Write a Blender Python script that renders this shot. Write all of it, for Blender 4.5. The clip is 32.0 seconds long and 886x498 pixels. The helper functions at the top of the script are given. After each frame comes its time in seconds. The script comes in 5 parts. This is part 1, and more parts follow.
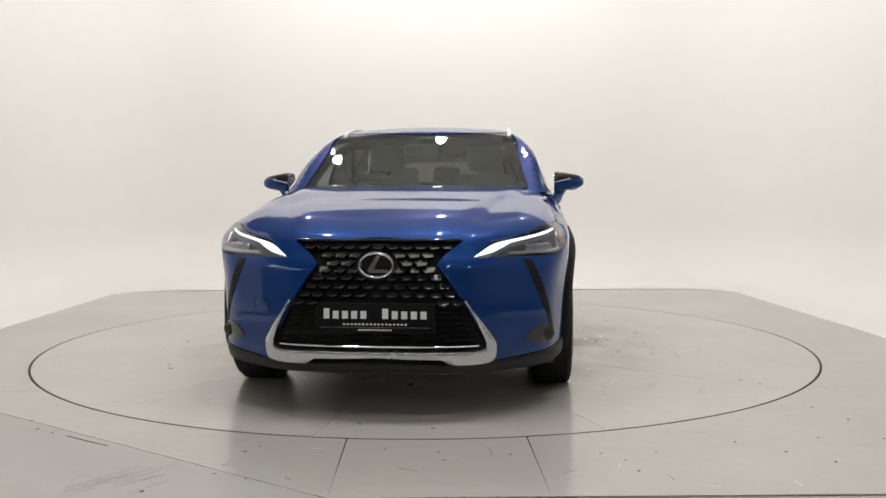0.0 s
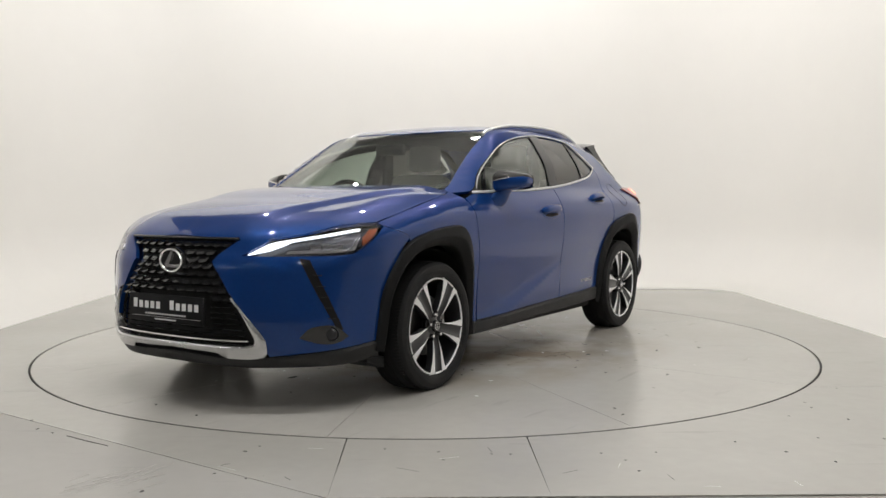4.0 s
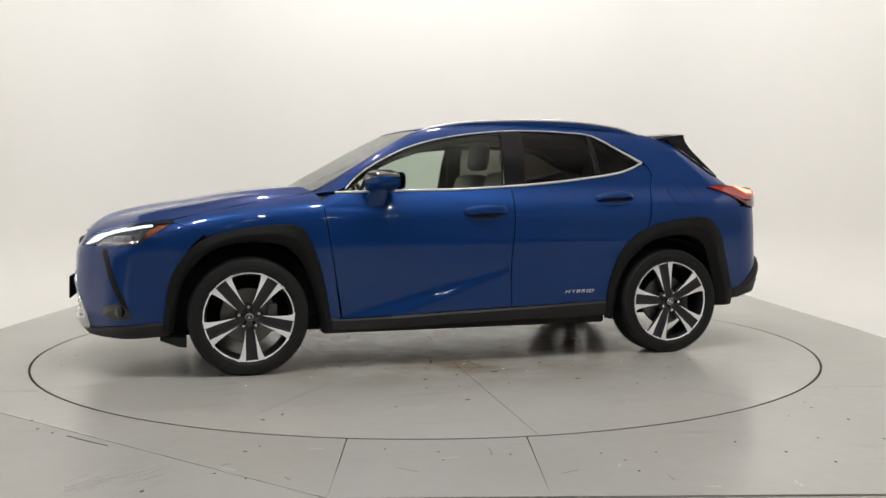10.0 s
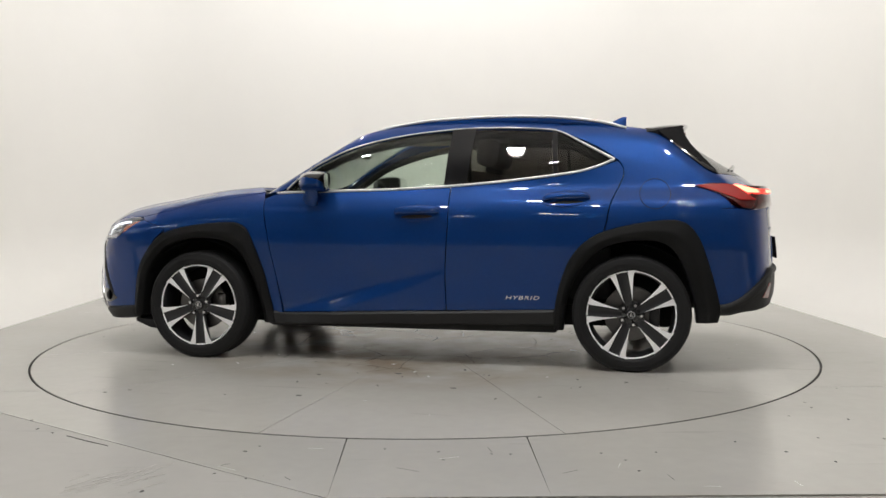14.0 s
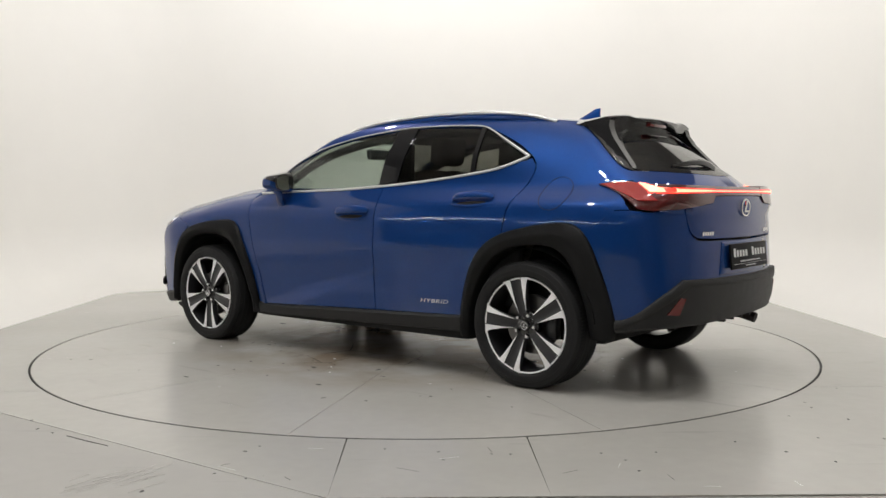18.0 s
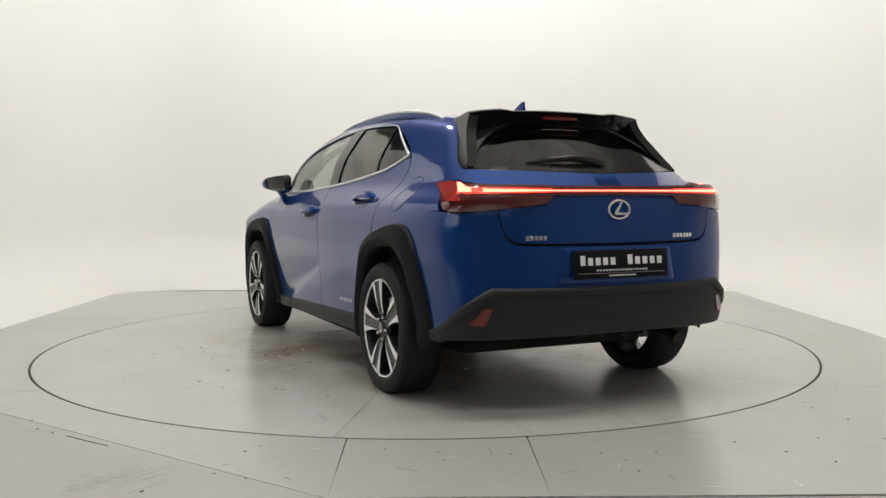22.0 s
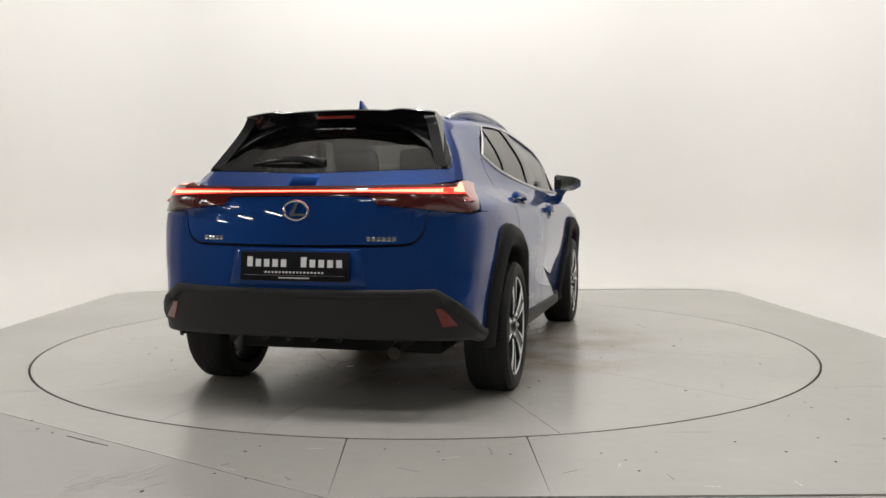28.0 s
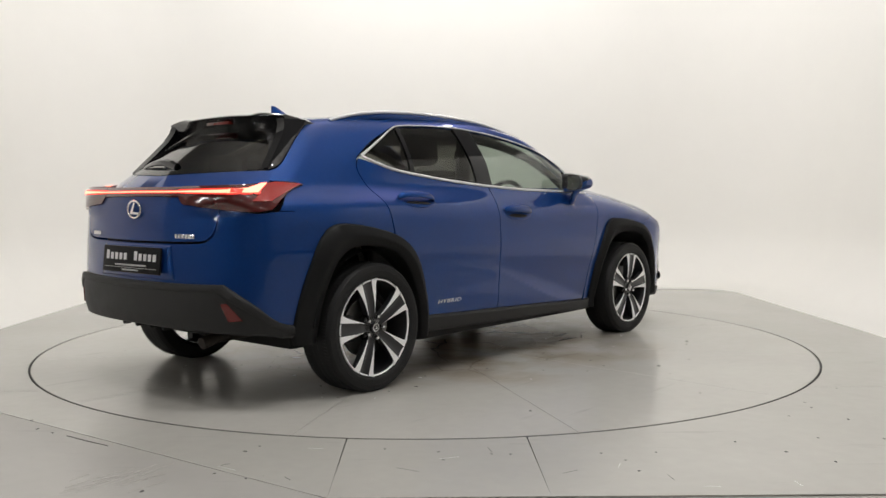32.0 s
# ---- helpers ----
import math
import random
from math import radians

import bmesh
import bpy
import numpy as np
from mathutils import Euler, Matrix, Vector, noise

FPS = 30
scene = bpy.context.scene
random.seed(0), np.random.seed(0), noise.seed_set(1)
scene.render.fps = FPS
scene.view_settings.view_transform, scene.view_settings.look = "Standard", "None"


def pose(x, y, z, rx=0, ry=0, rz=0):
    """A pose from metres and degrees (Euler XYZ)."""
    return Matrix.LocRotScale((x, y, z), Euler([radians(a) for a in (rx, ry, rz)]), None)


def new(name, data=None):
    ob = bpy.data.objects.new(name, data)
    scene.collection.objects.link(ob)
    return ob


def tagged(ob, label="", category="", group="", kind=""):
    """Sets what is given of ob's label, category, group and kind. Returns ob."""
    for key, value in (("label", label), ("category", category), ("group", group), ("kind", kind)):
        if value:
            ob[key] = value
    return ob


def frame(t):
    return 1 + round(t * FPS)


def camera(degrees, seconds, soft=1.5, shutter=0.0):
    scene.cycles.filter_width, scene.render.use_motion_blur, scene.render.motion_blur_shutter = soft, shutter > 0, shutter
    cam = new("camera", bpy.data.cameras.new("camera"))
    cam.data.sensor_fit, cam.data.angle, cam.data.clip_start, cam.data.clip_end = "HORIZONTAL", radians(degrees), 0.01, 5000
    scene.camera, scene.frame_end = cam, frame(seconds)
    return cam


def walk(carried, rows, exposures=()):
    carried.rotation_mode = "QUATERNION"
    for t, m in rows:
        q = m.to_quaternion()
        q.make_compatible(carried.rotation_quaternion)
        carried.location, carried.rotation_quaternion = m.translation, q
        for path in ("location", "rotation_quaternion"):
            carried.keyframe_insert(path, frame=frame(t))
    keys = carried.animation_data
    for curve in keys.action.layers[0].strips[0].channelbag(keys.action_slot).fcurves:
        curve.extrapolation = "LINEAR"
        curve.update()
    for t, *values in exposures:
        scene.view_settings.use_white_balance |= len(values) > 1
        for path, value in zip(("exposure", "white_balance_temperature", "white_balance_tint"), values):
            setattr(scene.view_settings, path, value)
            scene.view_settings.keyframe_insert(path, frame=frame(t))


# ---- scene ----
cam = camera(53.17, 32.0)
EYE = Matrix.Translation((0, -6.114, 0.9955)) @ pose(0, 0, 0, 90 - 3.34, 0, -0.984) @ pose(0, 0, 0, 0, 0, -0.10)
walk(cam, [(0, EYE), (32, EYE)])

# ---- light ----
world = bpy.data.worlds.new("world")
scene.world = world
world.use_nodes = True
world.node_tree.nodes["Background"].inputs["Color"].default_value = (1.0, 0.95, 0.88, 1)
world.node_tree.nodes["Background"].inputs["Strength"].default_value = 0.02
scene.view_settings.exposure = 0.0


LAMP_POWER, LAMP_COLOUR = 132.0, (1.0, 0.983, 0.972)

# ---- materials ----
def material(name, colour, rough=0.5, metal=0.0, coat=0.0, grain=None, bump=None, emit=0.0, glow=None, spec=0.5):
    """grain: (scale, amount); bump: (scale, strength, distance)."""
    m = bpy.data.materials.new(name)
    m.use_nodes = True
    n, l = m.node_tree.nodes, m.node_tree.links
    b = n["Principled BSDF"]
    b.inputs["Base Color"].default_value = (*colour, 1)
    b.inputs["Roughness"].default_value = rough
    b.inputs["Metallic"].default_value = metal
    b.inputs["Coat Weight"].default_value = coat
    b.inputs["Coat Roughness"].default_value = 0.012
    b.inputs["Specular IOR Level"].default_value = spec
    tc = n.new("ShaderNodeTexCoord")
    if grain:
        fine, amount = grain
        a = n.new("ShaderNodeTexNoise")
        a.inputs["Scale"].default_value, a.inputs["Detail"].default_value = fine, 6
        c = n.new("ShaderNodeTexNoise")
        c.inputs["Scale"].default_value, c.inputs["Detail"].default_value = fine * 0.08, 4
        add = n.new("ShaderNodeMath")
        add.operation = "ADD"
        mp = n.new("ShaderNodeMapRange")
        mp.inputs[1].default_value, mp.inputs[2].default_value = 0.6, 1.4
        mp.inputs[3].default_value, mp.inputs[4].default_value = 1 - amount, 1 + amount
        mul = n.new("ShaderNodeVectorMath")
        mul.operation = "SCALE"
        mul.inputs[0].default_value = colour
        for q in (a, c):
            l.new(tc.outputs["Object"], q.inputs["Vector"])
        l.new(a.outputs["Fac"], add.inputs[0])
        l.new(c.outputs["Fac"], add.inputs[1])
        l.new(add.outputs[0], mp.inputs[0])
        l.new(mp.outputs[0], mul.inputs["Scale"])
        l.new(mul.outputs[0], b.inputs["Base Color"])
        rr = n.new("ShaderNodeMapRange")
        rr.inputs[1].default_value, rr.inputs[2].default_value = 0.6, 1.4
        rr.inputs[3].default_value, rr.inputs[4].default_value = rough * 0.85, min(1, rough * 1.15)
        l.new(add.outputs[0], rr.inputs[0])
        l.new(rr.outputs[0], b.inputs["Roughness"])
    if bump:
        a = n.new("ShaderNodeTexNoise")
        a.inputs["Scale"].default_value, a.inputs["Detail"].default_value = bump[0], 5
        l.new(tc.outputs["Object"], a.inputs["Vector"])
        bp = n.new("ShaderNodeBump")
        bp.inputs["Strength"].default_value, bp.inputs["Distance"].default_value = bump[1], bump[2]
        l.new(a.outputs["Fac"], bp.inputs["Height"])
        l.new(bp.outputs["Normal"], b.inputs["Normal"])
    if emit:
        b.inputs["Emission Color"].default_value = (*(glow or colour), 1)
        b.inputs["Emission Strength"].default_value = emit
    return m


def glass(name, tint, gloss_rough=0.0, f0=0.028):
    """A thin pane: it lets tinted light through and mirrors by its Fresnel."""
    m = bpy.data.materials.new(name)
    m.use_nodes = True
    n, l = m.node_tree.nodes, m.node_tree.links
    n.remove(n["Principled BSDF"])
    tr, gl, mix = n.new("ShaderNodeBsdfTransparent"), n.new("ShaderNodeBsdfGlossy"), n.new("ShaderNodeMixShader")
    lw, pw, mr = n.new("ShaderNodeLayerWeight"), n.new("ShaderNodeMath"), n.new("ShaderNodeMapRange")
    tr.inputs["Color"].default_value = (*tint, 1)
    gl.inputs["Roughness"].default_value = gloss_rough
    lw.inputs["Blend"].default_value = 0.5
    pw.operation, pw.inputs[1].default_value = "POWER", 3.6
    mr.inputs[3].default_value, mr.inputs[4].default_value = f0, 0.75
    l.new(lw.outputs["Facing"], pw.inputs[0])
    l.new(pw.outputs[0], mr.inputs[0])
    l.new(mr.outputs[0], mix.inputs[0])
    l.new(tr.outputs[0], mix.inputs[1])
    l.new(gl.outputs[0], mix.inputs[2])
    l.new(mix.outputs[0], n["Material Output"].inputs["Surface"])
    return m


PAINT = material("blue_metallic_paint", (0.006, 0.043, 0.190), 0.36, 0.35, 1.0, (900, 0.08), spec=0.10)
for socket, value in (("Specular Tint", (0.02, 0.13, 0.44, 1)), ("Coat IOR", 1.42), ("Coat Roughness", 0.006)):
    PAINT.node_tree.nodes["Principled BSDF"].inputs[socket].default_value = value
BLACK_PLASTIC = material("black_grained_plastic", (0.017, 0.017, 0.0175), 0.55, 0, 0, (220, 0.2), (700, 0.25, 0.001), spec=0.36)
GLOSS_BLACK = material("gloss_black_trim", (0.008, 0.008, 0.009), 0.12, 0, 0.6, (60, 0.15))
DARK = material("unlit_black_lining", (0.012, 0.012, 0.012), 0.9, 0, 0, (30, 0.3))
CHROME = material("polished_chrome", (0.85, 0.85, 0.86), 0.12, 1.0, 0, (40, 0.04))
RAIL = material("satin_aluminium", (0.72, 0.72, 0.72), 0.3, 0.35, 0, (60, 0.05))
SATIN = material("satin_silver", (0.62, 0.62, 0.63), 0.25, 1.0, 0, (60, 0.06))
RUBBER = material("tyre_rubber", (0.012, 0.012, 0.0125), 0.62, 0, 0, (90, 0.25), (300, 0.2, 0.001), spec=0.3)
ALLOY = material("machined_alloy", (0.95, 0.95, 0.95), 0.4, 0.0, 0, (150, 0.04))
PILLAR = material("satin_black_pillar", (0.010, 0.010, 0.011), 0.07, 0, 0, (60, 0.15), spec=0.4)
GRILLE_BLACK = material("gloss_black_grille", (0.016, 0.016, 0.017), 0.2, 0.0, 1.0, (60, 0.15))
ALLOY_DARK = material("dark_grey_alloy_paint", (0.020, 0.020, 0.022), 0.32, 0.0, 0.25, (200, 0.1), spec=0.35)
STEEL = material("brake_steel", (0.16, 0.155, 0.15), 0.38, 1.0, 0, (80, 0.15))
WINDSCREEN = glass("clear_windscreen_glass", (0.74, 0.78, 0.75), 0.0, 0.045)
SIDE_GLASS = glass("green_tinted_side_glass", (0.86, 0.90, 0.865), 0.0, 0.04)
PRIVACY = glass("dark_privacy_glass", (0.40, 0.39, 0.37), 0.0, 0.034)
LENS = glass("clear_lamp_lens", (0.9, 0.9, 0.92))
RED_LENS = material("red_lamp_lens", (0.15, 0.006, 0.004), 0.12, 0, 0.6, (80, 0.1))
LIT_LENS = material("lit_red_lamp_lens", (0.20, 0.009, 0.008), 0.1, 0, 1.0, (80, 0.1), None, 0.12, (1.0, 0.035, 0.02))
DARK_RED = material("smoked_red_lens", (0.085, 0.008, 0.007), 0.08, 0, 1.0, (80, 0.1))
RED_GLOW = material("lit_red_light_guide", (0.8, 0.03, 0.01), 0.3, 0, 0.3, None, None, 1.15, (1.0, 0.045, 0.03))
HOT_GLOW = material("lit_tail_lamp_core", (0.9, 0.2, 0.1), 0.3, 0, 0.3, None, None, 4.0, (1.0, 0.21, 0.13))
LAMP_INNER = material("grey_lamp_interior", (0.085, 0.085, 0.09), 0.25, 0.3, 0.2, (60, 0.2))
DRL = material("lit_daytime_lamp", (0.9, 0.95, 1.0), 0.3, 0, 0, None, None, 2.0, (0.92, 0.97, 1.0))
AMBER = material("amber_reflector", (0.45, 0.10, 0.02), 0.2, 0, 0.8, (60, 0.2))
LEATHER = material("pale_grey_leather", (0.34, 0.32, 0.285), 0.5, 0, 0, (40, 0.12), (300, 0.2, 0.001))
HEADLINER = material("grey_headliner_cloth", (0.12, 0.115, 0.105), 0.9, 0, 0, (60, 0.1))
TRIM = material("black_cabin_trim", (0.02, 0.02, 0.021), 0.6, 0, 0, (60, 0.2), spec=0.3)
SLOT_BLACK = material("matt_black_slot_plastic", (0.010, 0.010, 0.011), 0.55, 0, 0, (60, 0.2), spec=0.2)
PLATE = material("black_show_plate", (0.008, 0.008, 0.009), 0.5, 0, 0.0, (60, 0.2), spec=0.12)
LETTER = material("white_plate_print", (0.8, 0.8, 0.8), 0.5, 0, 0, (90, 0.05))
EXHAUST = material("rusty_exhaust_steel", (0.05, 0.042, 0.037), 0.6, 0.8, 0, (50, 0.4))
# ---- the car's outer form, as half-widths and heights (x forward, y left, z up, metres) ----
def curve1(*pairs):
    """A smooth curve through (position, value) pairs, held level past its ends."""
    px = np.array([p[0] for p in pairs], float)
    py = np.array([p[1] for p in pairs], float)
    order = np.argsort(px)
    px, py = px[order], py[order]
    d = np.diff(py) / np.diff(px)
    m = np.concatenate([[d[0]], (d[1:] + d[:-1]) / 2, [d[-1]]])
    for i in range(len(d)):
        lim = 3 * abs(d[i])
        m[i] = np.clip(m[i], -lim, lim)
        m[i + 1] = np.clip(m[i + 1], -lim, lim)

    def f(v):
        v = np.clip(v, px[0], px[-1])
        i = np.clip(np.searchsorted(px, v) - 1, 0, len(d) - 1)
        w = px[i + 1] - px[i]
        s = (v - px[i]) / w
        return ((2 * s**3 - 3 * s**2 + 1) * py[i] + (s**3 - 2 * s**2 + s) * w * m[i]
                + (3 * s**2 - 2 * s**3) * py[i + 1] + (s**3 - s**2) * w * m[i + 1])
    return f


WAIST = curve1((2.3, 0.70), (2.0, 0.810), (1.75, 0.870), (1.45, 0.878), (1.0, 0.872), (0.4, 0.872), (0, 0.872), (-0.5, 0.868),
               (-0.9, 0.858), (-1.3, 0.852), (-1.6, 0.842), (-1.85, 0.811), (-2.1, 0.76))
BELT = curve1((1.6, 0.74), (1.2, 0.785), (0.8, 0.80), (0.3, 0.80), (-0.3, 0.79), (-0.7, 0.765), (-1.1, 0.74), (-1.5, 0.722), (-2.0, 0.69))
FLANK = curve1((0.15, -0.07), (0.25, -0.04), (0.35, -0.028), (0.5, -0.022), (0.62, -0.012), (0.74, 0.0), (0.84, 0.0), (0.9, -0.006), (0.97, -0.03), (1.06, -0.075), (1.2, -0.13))
HOOD = curve1((2.3, 0.74), (2.2, 0.818), (2.1, 0.872), (2.0, 0.912), (1.85, 0.952), (1.65, 0.988), (1.45, 1.024), (1.25, 1.048), (1.05, 1.062))
TOP = curve1((1.25, 0.965), (1.12, 1.015), (0.9, 1.136), (0.7, 1.247), (0.5, 1.353), (0.38, 1.411), (0.2, 1.456), (0, 1.48), (-0.4, 1.495), (-0.8, 1.485),
             (-1.15, 1.455), (-1.45, 1.425), (-1.56, 1.395), (-1.7, 1.31), (-1.85, 1.215), (-2.0, 1.12), (-2.1, 1.04))
BOW = curve1((1.2, 0.115), (0.7, 0.098), (0.3, 0.07), (-0.1, 0.0), (-1.3, 0.0), (-1.6, -0.10), (-2.0, -0.12))
NOSE = curve1((0.15, 2.12), (0.22, 2.19), (0.28, 2.23), (0.36, 2.25), (0.5, 2.255), (0.62, 2.246), (0.69, 2.240), (0.715, 2.230), (0.75, 2.210), (0.82, 2.172), (0.9, 2.09))
STERN = curve1((0.2, -2.05), (0.34, -2.13), (0.4, -2.160), (0.5, -2.172), (0.62, -2.166), (0.78, -2.158), (0.9, -2.15), (1.0, -2.137),
               (1.05, -2.12), (1.1, -2.05), (1.2, -1.9), (1.3, -1.75))


def smax(a, b, k):
    h = np.maximum(k - np.abs(a - b), 0) / k
    return np.maximum(a, b) + h * h * k / 4


def ease(a, b, v):
    s = np.clip((v - a) / (b - a), 0, 1)
    return s * s * (3 - 2 * s)


def crease(v, w=0.012):
    """The positive part of v, with its kink rounded over w."""
    return 0.5 * (v + np.sqrt(v * v + w * w))


def flank(x, z):
    low = WAIST(x) + FLANK(z)
    # the doors lean in under a level crease, and kick out again below one that climbs to the rear
    bend = np.minimum(0.29 + 0.25 * (0.85 - x), 0.60)
    lean = np.maximum(0.115 * crease(0.625 - z, 0.022) - 0.43 * crease(bend - z, 0.028), 0)
    low = low - np.minimum(lean, 0.045) * ease(1.12, 0.86, x) * ease(-1.1, -0.7, x)
    # shoulder line through the door handles
    low = low - 0.06 * (crease(z - 0.905 - 0.03 * (0.3 - x), 0.012) - crease(z - 0.965 - 0.03 * (0.3 - x), 0.012)) * ease(1.3, 0.9, x) * ease(-1.6, -1.2, x)
    high = BELT(x) - 0.52 * (z - 1.04) - 0.25 * np.maximum(z - 1.04, 0) ** 2 + (0.044 * ease(-1.5, -0.9, x) + 0.012 * ease(0.0, 0.4, x)) * ease(1.04, 1.25, z)
    k = ease(0.95, 1.07, z)
    return low * (1 - k) + high * k


BLUNT = curve1((0, 0.052), (0.2, 0.060), (0.3, 0.067), (0.4, 0.068), (0.5, 0.050), (0.6, 0.020), (0.7, -0.006), (0.8, -0.032))


def reach(x, y):
    """How far the blunt nose stands forward of the base form."""
    return BLUNT(np.abs(y)) * ease(1.62, 2.08, x)


def forward(x, y):
    return x + reach(x, y)


def backward(x, y):
    q = x
    for _ in range(7):
        q = x - reach(q, y)
    return q


def lower_body(x, y, z):
    y = np.abs(y)
    x = backward(x, y)
    front = x - (NOSE(z) - 0.165 * (y / 0.7) ** 2)
    # the tail lamps stand proud of the corners
    pod = 0.020 * ease(0.922, 0.952, z) * ease(0.32, 0.62, y)
    rear = (STERN(z) + 0.085 * (y / 0.7) ** 2 + 0.055 * (y / 0.75) ** 6 - pod) - x
    ridge = 0.40 + 0.22 * ease(2.15, 1.1, x)
    lid = z - (HOOD(x + 0.09 * (y / 0.7) ** 2) + 0.016 * ease(0.055, -0.055, y - ridge) - 0.006 - 0.012 * (y / 0.75) ** 2 - 0.043 * (np.maximum(y - 0.60, 0) / 0.18) ** 2)
    f = smax(y - flank(x, z), front, 0.07)
    f = smax(f, rear, 0.075)
    return np.where(x > 0.6, smax(f, lid, 0.04), f)


def cabin(x, y, z):
    y = np.abs(y)
    top = z - (TOP(x + BOW(x) * (y / 0.65) ** 2) - (0.05 - 0.027 * ease(0.15, 0.45, x) - 0.016 * ease(0.5, 0.2, x) * ease(-1.45, -1.15, x)) * (y / 0.6) ** 2)
    return smax(y - flank(x, z), 0.8 * top, 0.07)


def whole(x, y, z):
    low = np.where((z > 1.02) & (x < 1.0), 9.0, lower_body(x, y, z))
    return np.minimum(low, np.where((z > 0.95) & (x > -2.1), cabin(x, y, z), 9.0))
# ---- mesh helpers ----
def part(name, bm, mat, parent=None, label="", smooth=30, m=None):
    """Links a bmesh as one mesh object under a thing or under a part."""
    me = bpy.data.meshes.new(name)
    bmesh.ops.recalc_face_normals(bm, faces=bm.faces)
    bm.to_mesh(me)
    bm.free()
    me.materials.append(mat)
    if smooth:
        me.polygons.foreach_set("use_smooth", [True] * len(me.polygons))
        me.set_sharp_from_angle(angle=radians(smooth))
    ob = new(name, me)
    ob.parent = parent
    if m is not None:
        ob.matrix_basis = m
    if label:
        ob["label"] = label
    return ob


def box(bm, x0, x1, y0, y1, z0, z1, bevel=0.0, m=None):
    got = bmesh.ops.create_cube(bm, size=1, matrix=Matrix.Translation(((x0 + x1) / 2, (y0 + y1) / 2, (z0 + z1) / 2)) @ Matrix.Diagonal((x1 - x0, y1 - y0, z1 - z0, 1)))
    vs = got["verts"]
    if bevel:
        es = list({e for v in vs for e in v.link_edges})
        vs = bmesh.ops.bevel(bm, geom=es, offset=bevel, segments=2, profile=0.5, affect="EDGES")["verts"]
    if m is not None:
        bmesh.ops.transform(bm, matrix=m, verts=list({v for v in vs}))
    return bm


def prism(bm, outline, z0, z1, bevel=0.0):
    """A slab over an outline of (x, y)."""
    low = [bm.verts.new((x, y, z0)) for x, y in outline]
    high = [bm.verts.new((x, y, z1)) for x, y in outline]
    bm.faces.new(low[::-1])
    top = bm.faces.new(high)
    n = len(outline)
    for i in range(n):
        bm.faces.new((low[i], low[(i + 1) % n], high[(i + 1) % n], high[i]))
    if bevel:
        bmesh.ops.bevel(bm, geom=list(top.edges), offset=bevel, segments=2, profile=0.5, affect="EDGES")
    return bm


def lathe(bm, profile, n=48, axis="y", closed=False):
    """Turns a profile of (radius, along) about an axis."""
    rings = []
    for k in range(n):
        a = 2 * math.pi * k / n
        ring = []
        for r, h in profile:
            u, v = r * math.cos(a), r * math.sin(a)
            ring.append(bm.verts.new((u, h, v) if axis == "y" else (u, v, h)))
        rings.append(ring)
    m = len(profile)
    for k in range(n):
        a, b = rings[k], rings[(k + 1) % n]
        for i in range(m if closed else m - 1):
            bm.faces.new((a[i], a[(i + 1) % m], b[(i + 1) % m], b[i]))
    return bm


def tube(bm, path, ru, rv=None, n=10, up=(0, 0, 1), taper=None):
    """A bar of elliptical section along a path; ru across, rv along up."""
    rv = rv or ru
    path = [Vector(p) for p in path]
    rings = []
    for i, p in enumerate(path):
        t = (path[min(i + 1, len(path) - 1)] - path[max(i - 1, 0)]).normalized()
        side = t.cross(Vector(up))
        side = side.normalized() if side.length > 1e-6 else Vector((1, 0, 0))
        u2 = side.cross(t).normalized()
        k = taper(i / (len(path) - 1)) if taper else 1
        rings.append([bm.verts.new(p + side * (ru * k * math.cos(2 * math.pi * j / n)) + u2 * (rv * k * math.sin(2 * math.pi * j / n))) for j in range(n)])
    for a, b in zip(rings, rings[1:]):
        for j in range(n):
            bm.faces.new((a[j], a[(j + 1) % n], b[(j + 1) % n], b[j]))
    bm.faces.new(rings[0][::-1])
    bm.faces.new(rings[-1])
    return bm


def smooth_path(pts, n=6):
    """Catmull-Rom points through pts."""
    pts = [Vector(p) for p in pts]
    out = []
    for i in range(len(pts) - 1):
        p0, p1, p2, p3 = pts[max(i - 1, 0)], pts[i], pts[i + 1], pts[min(i + 2, len(pts) - 1)]
        for k in range(n):
            s = k / n
            out.append(0.5 * (2 * p1 + (p2 - p0) * s + (2 * p0 - 5 * p1 + 4 * p2 - p3) * s * s + (3 * p1 - p0 - 3 * p2 + p3) * s**3))
    out.append(pts[-1])
    return out


def thing(name, label, category, group="", kind=""):
    return tagged(new(name), label, category, group, kind)


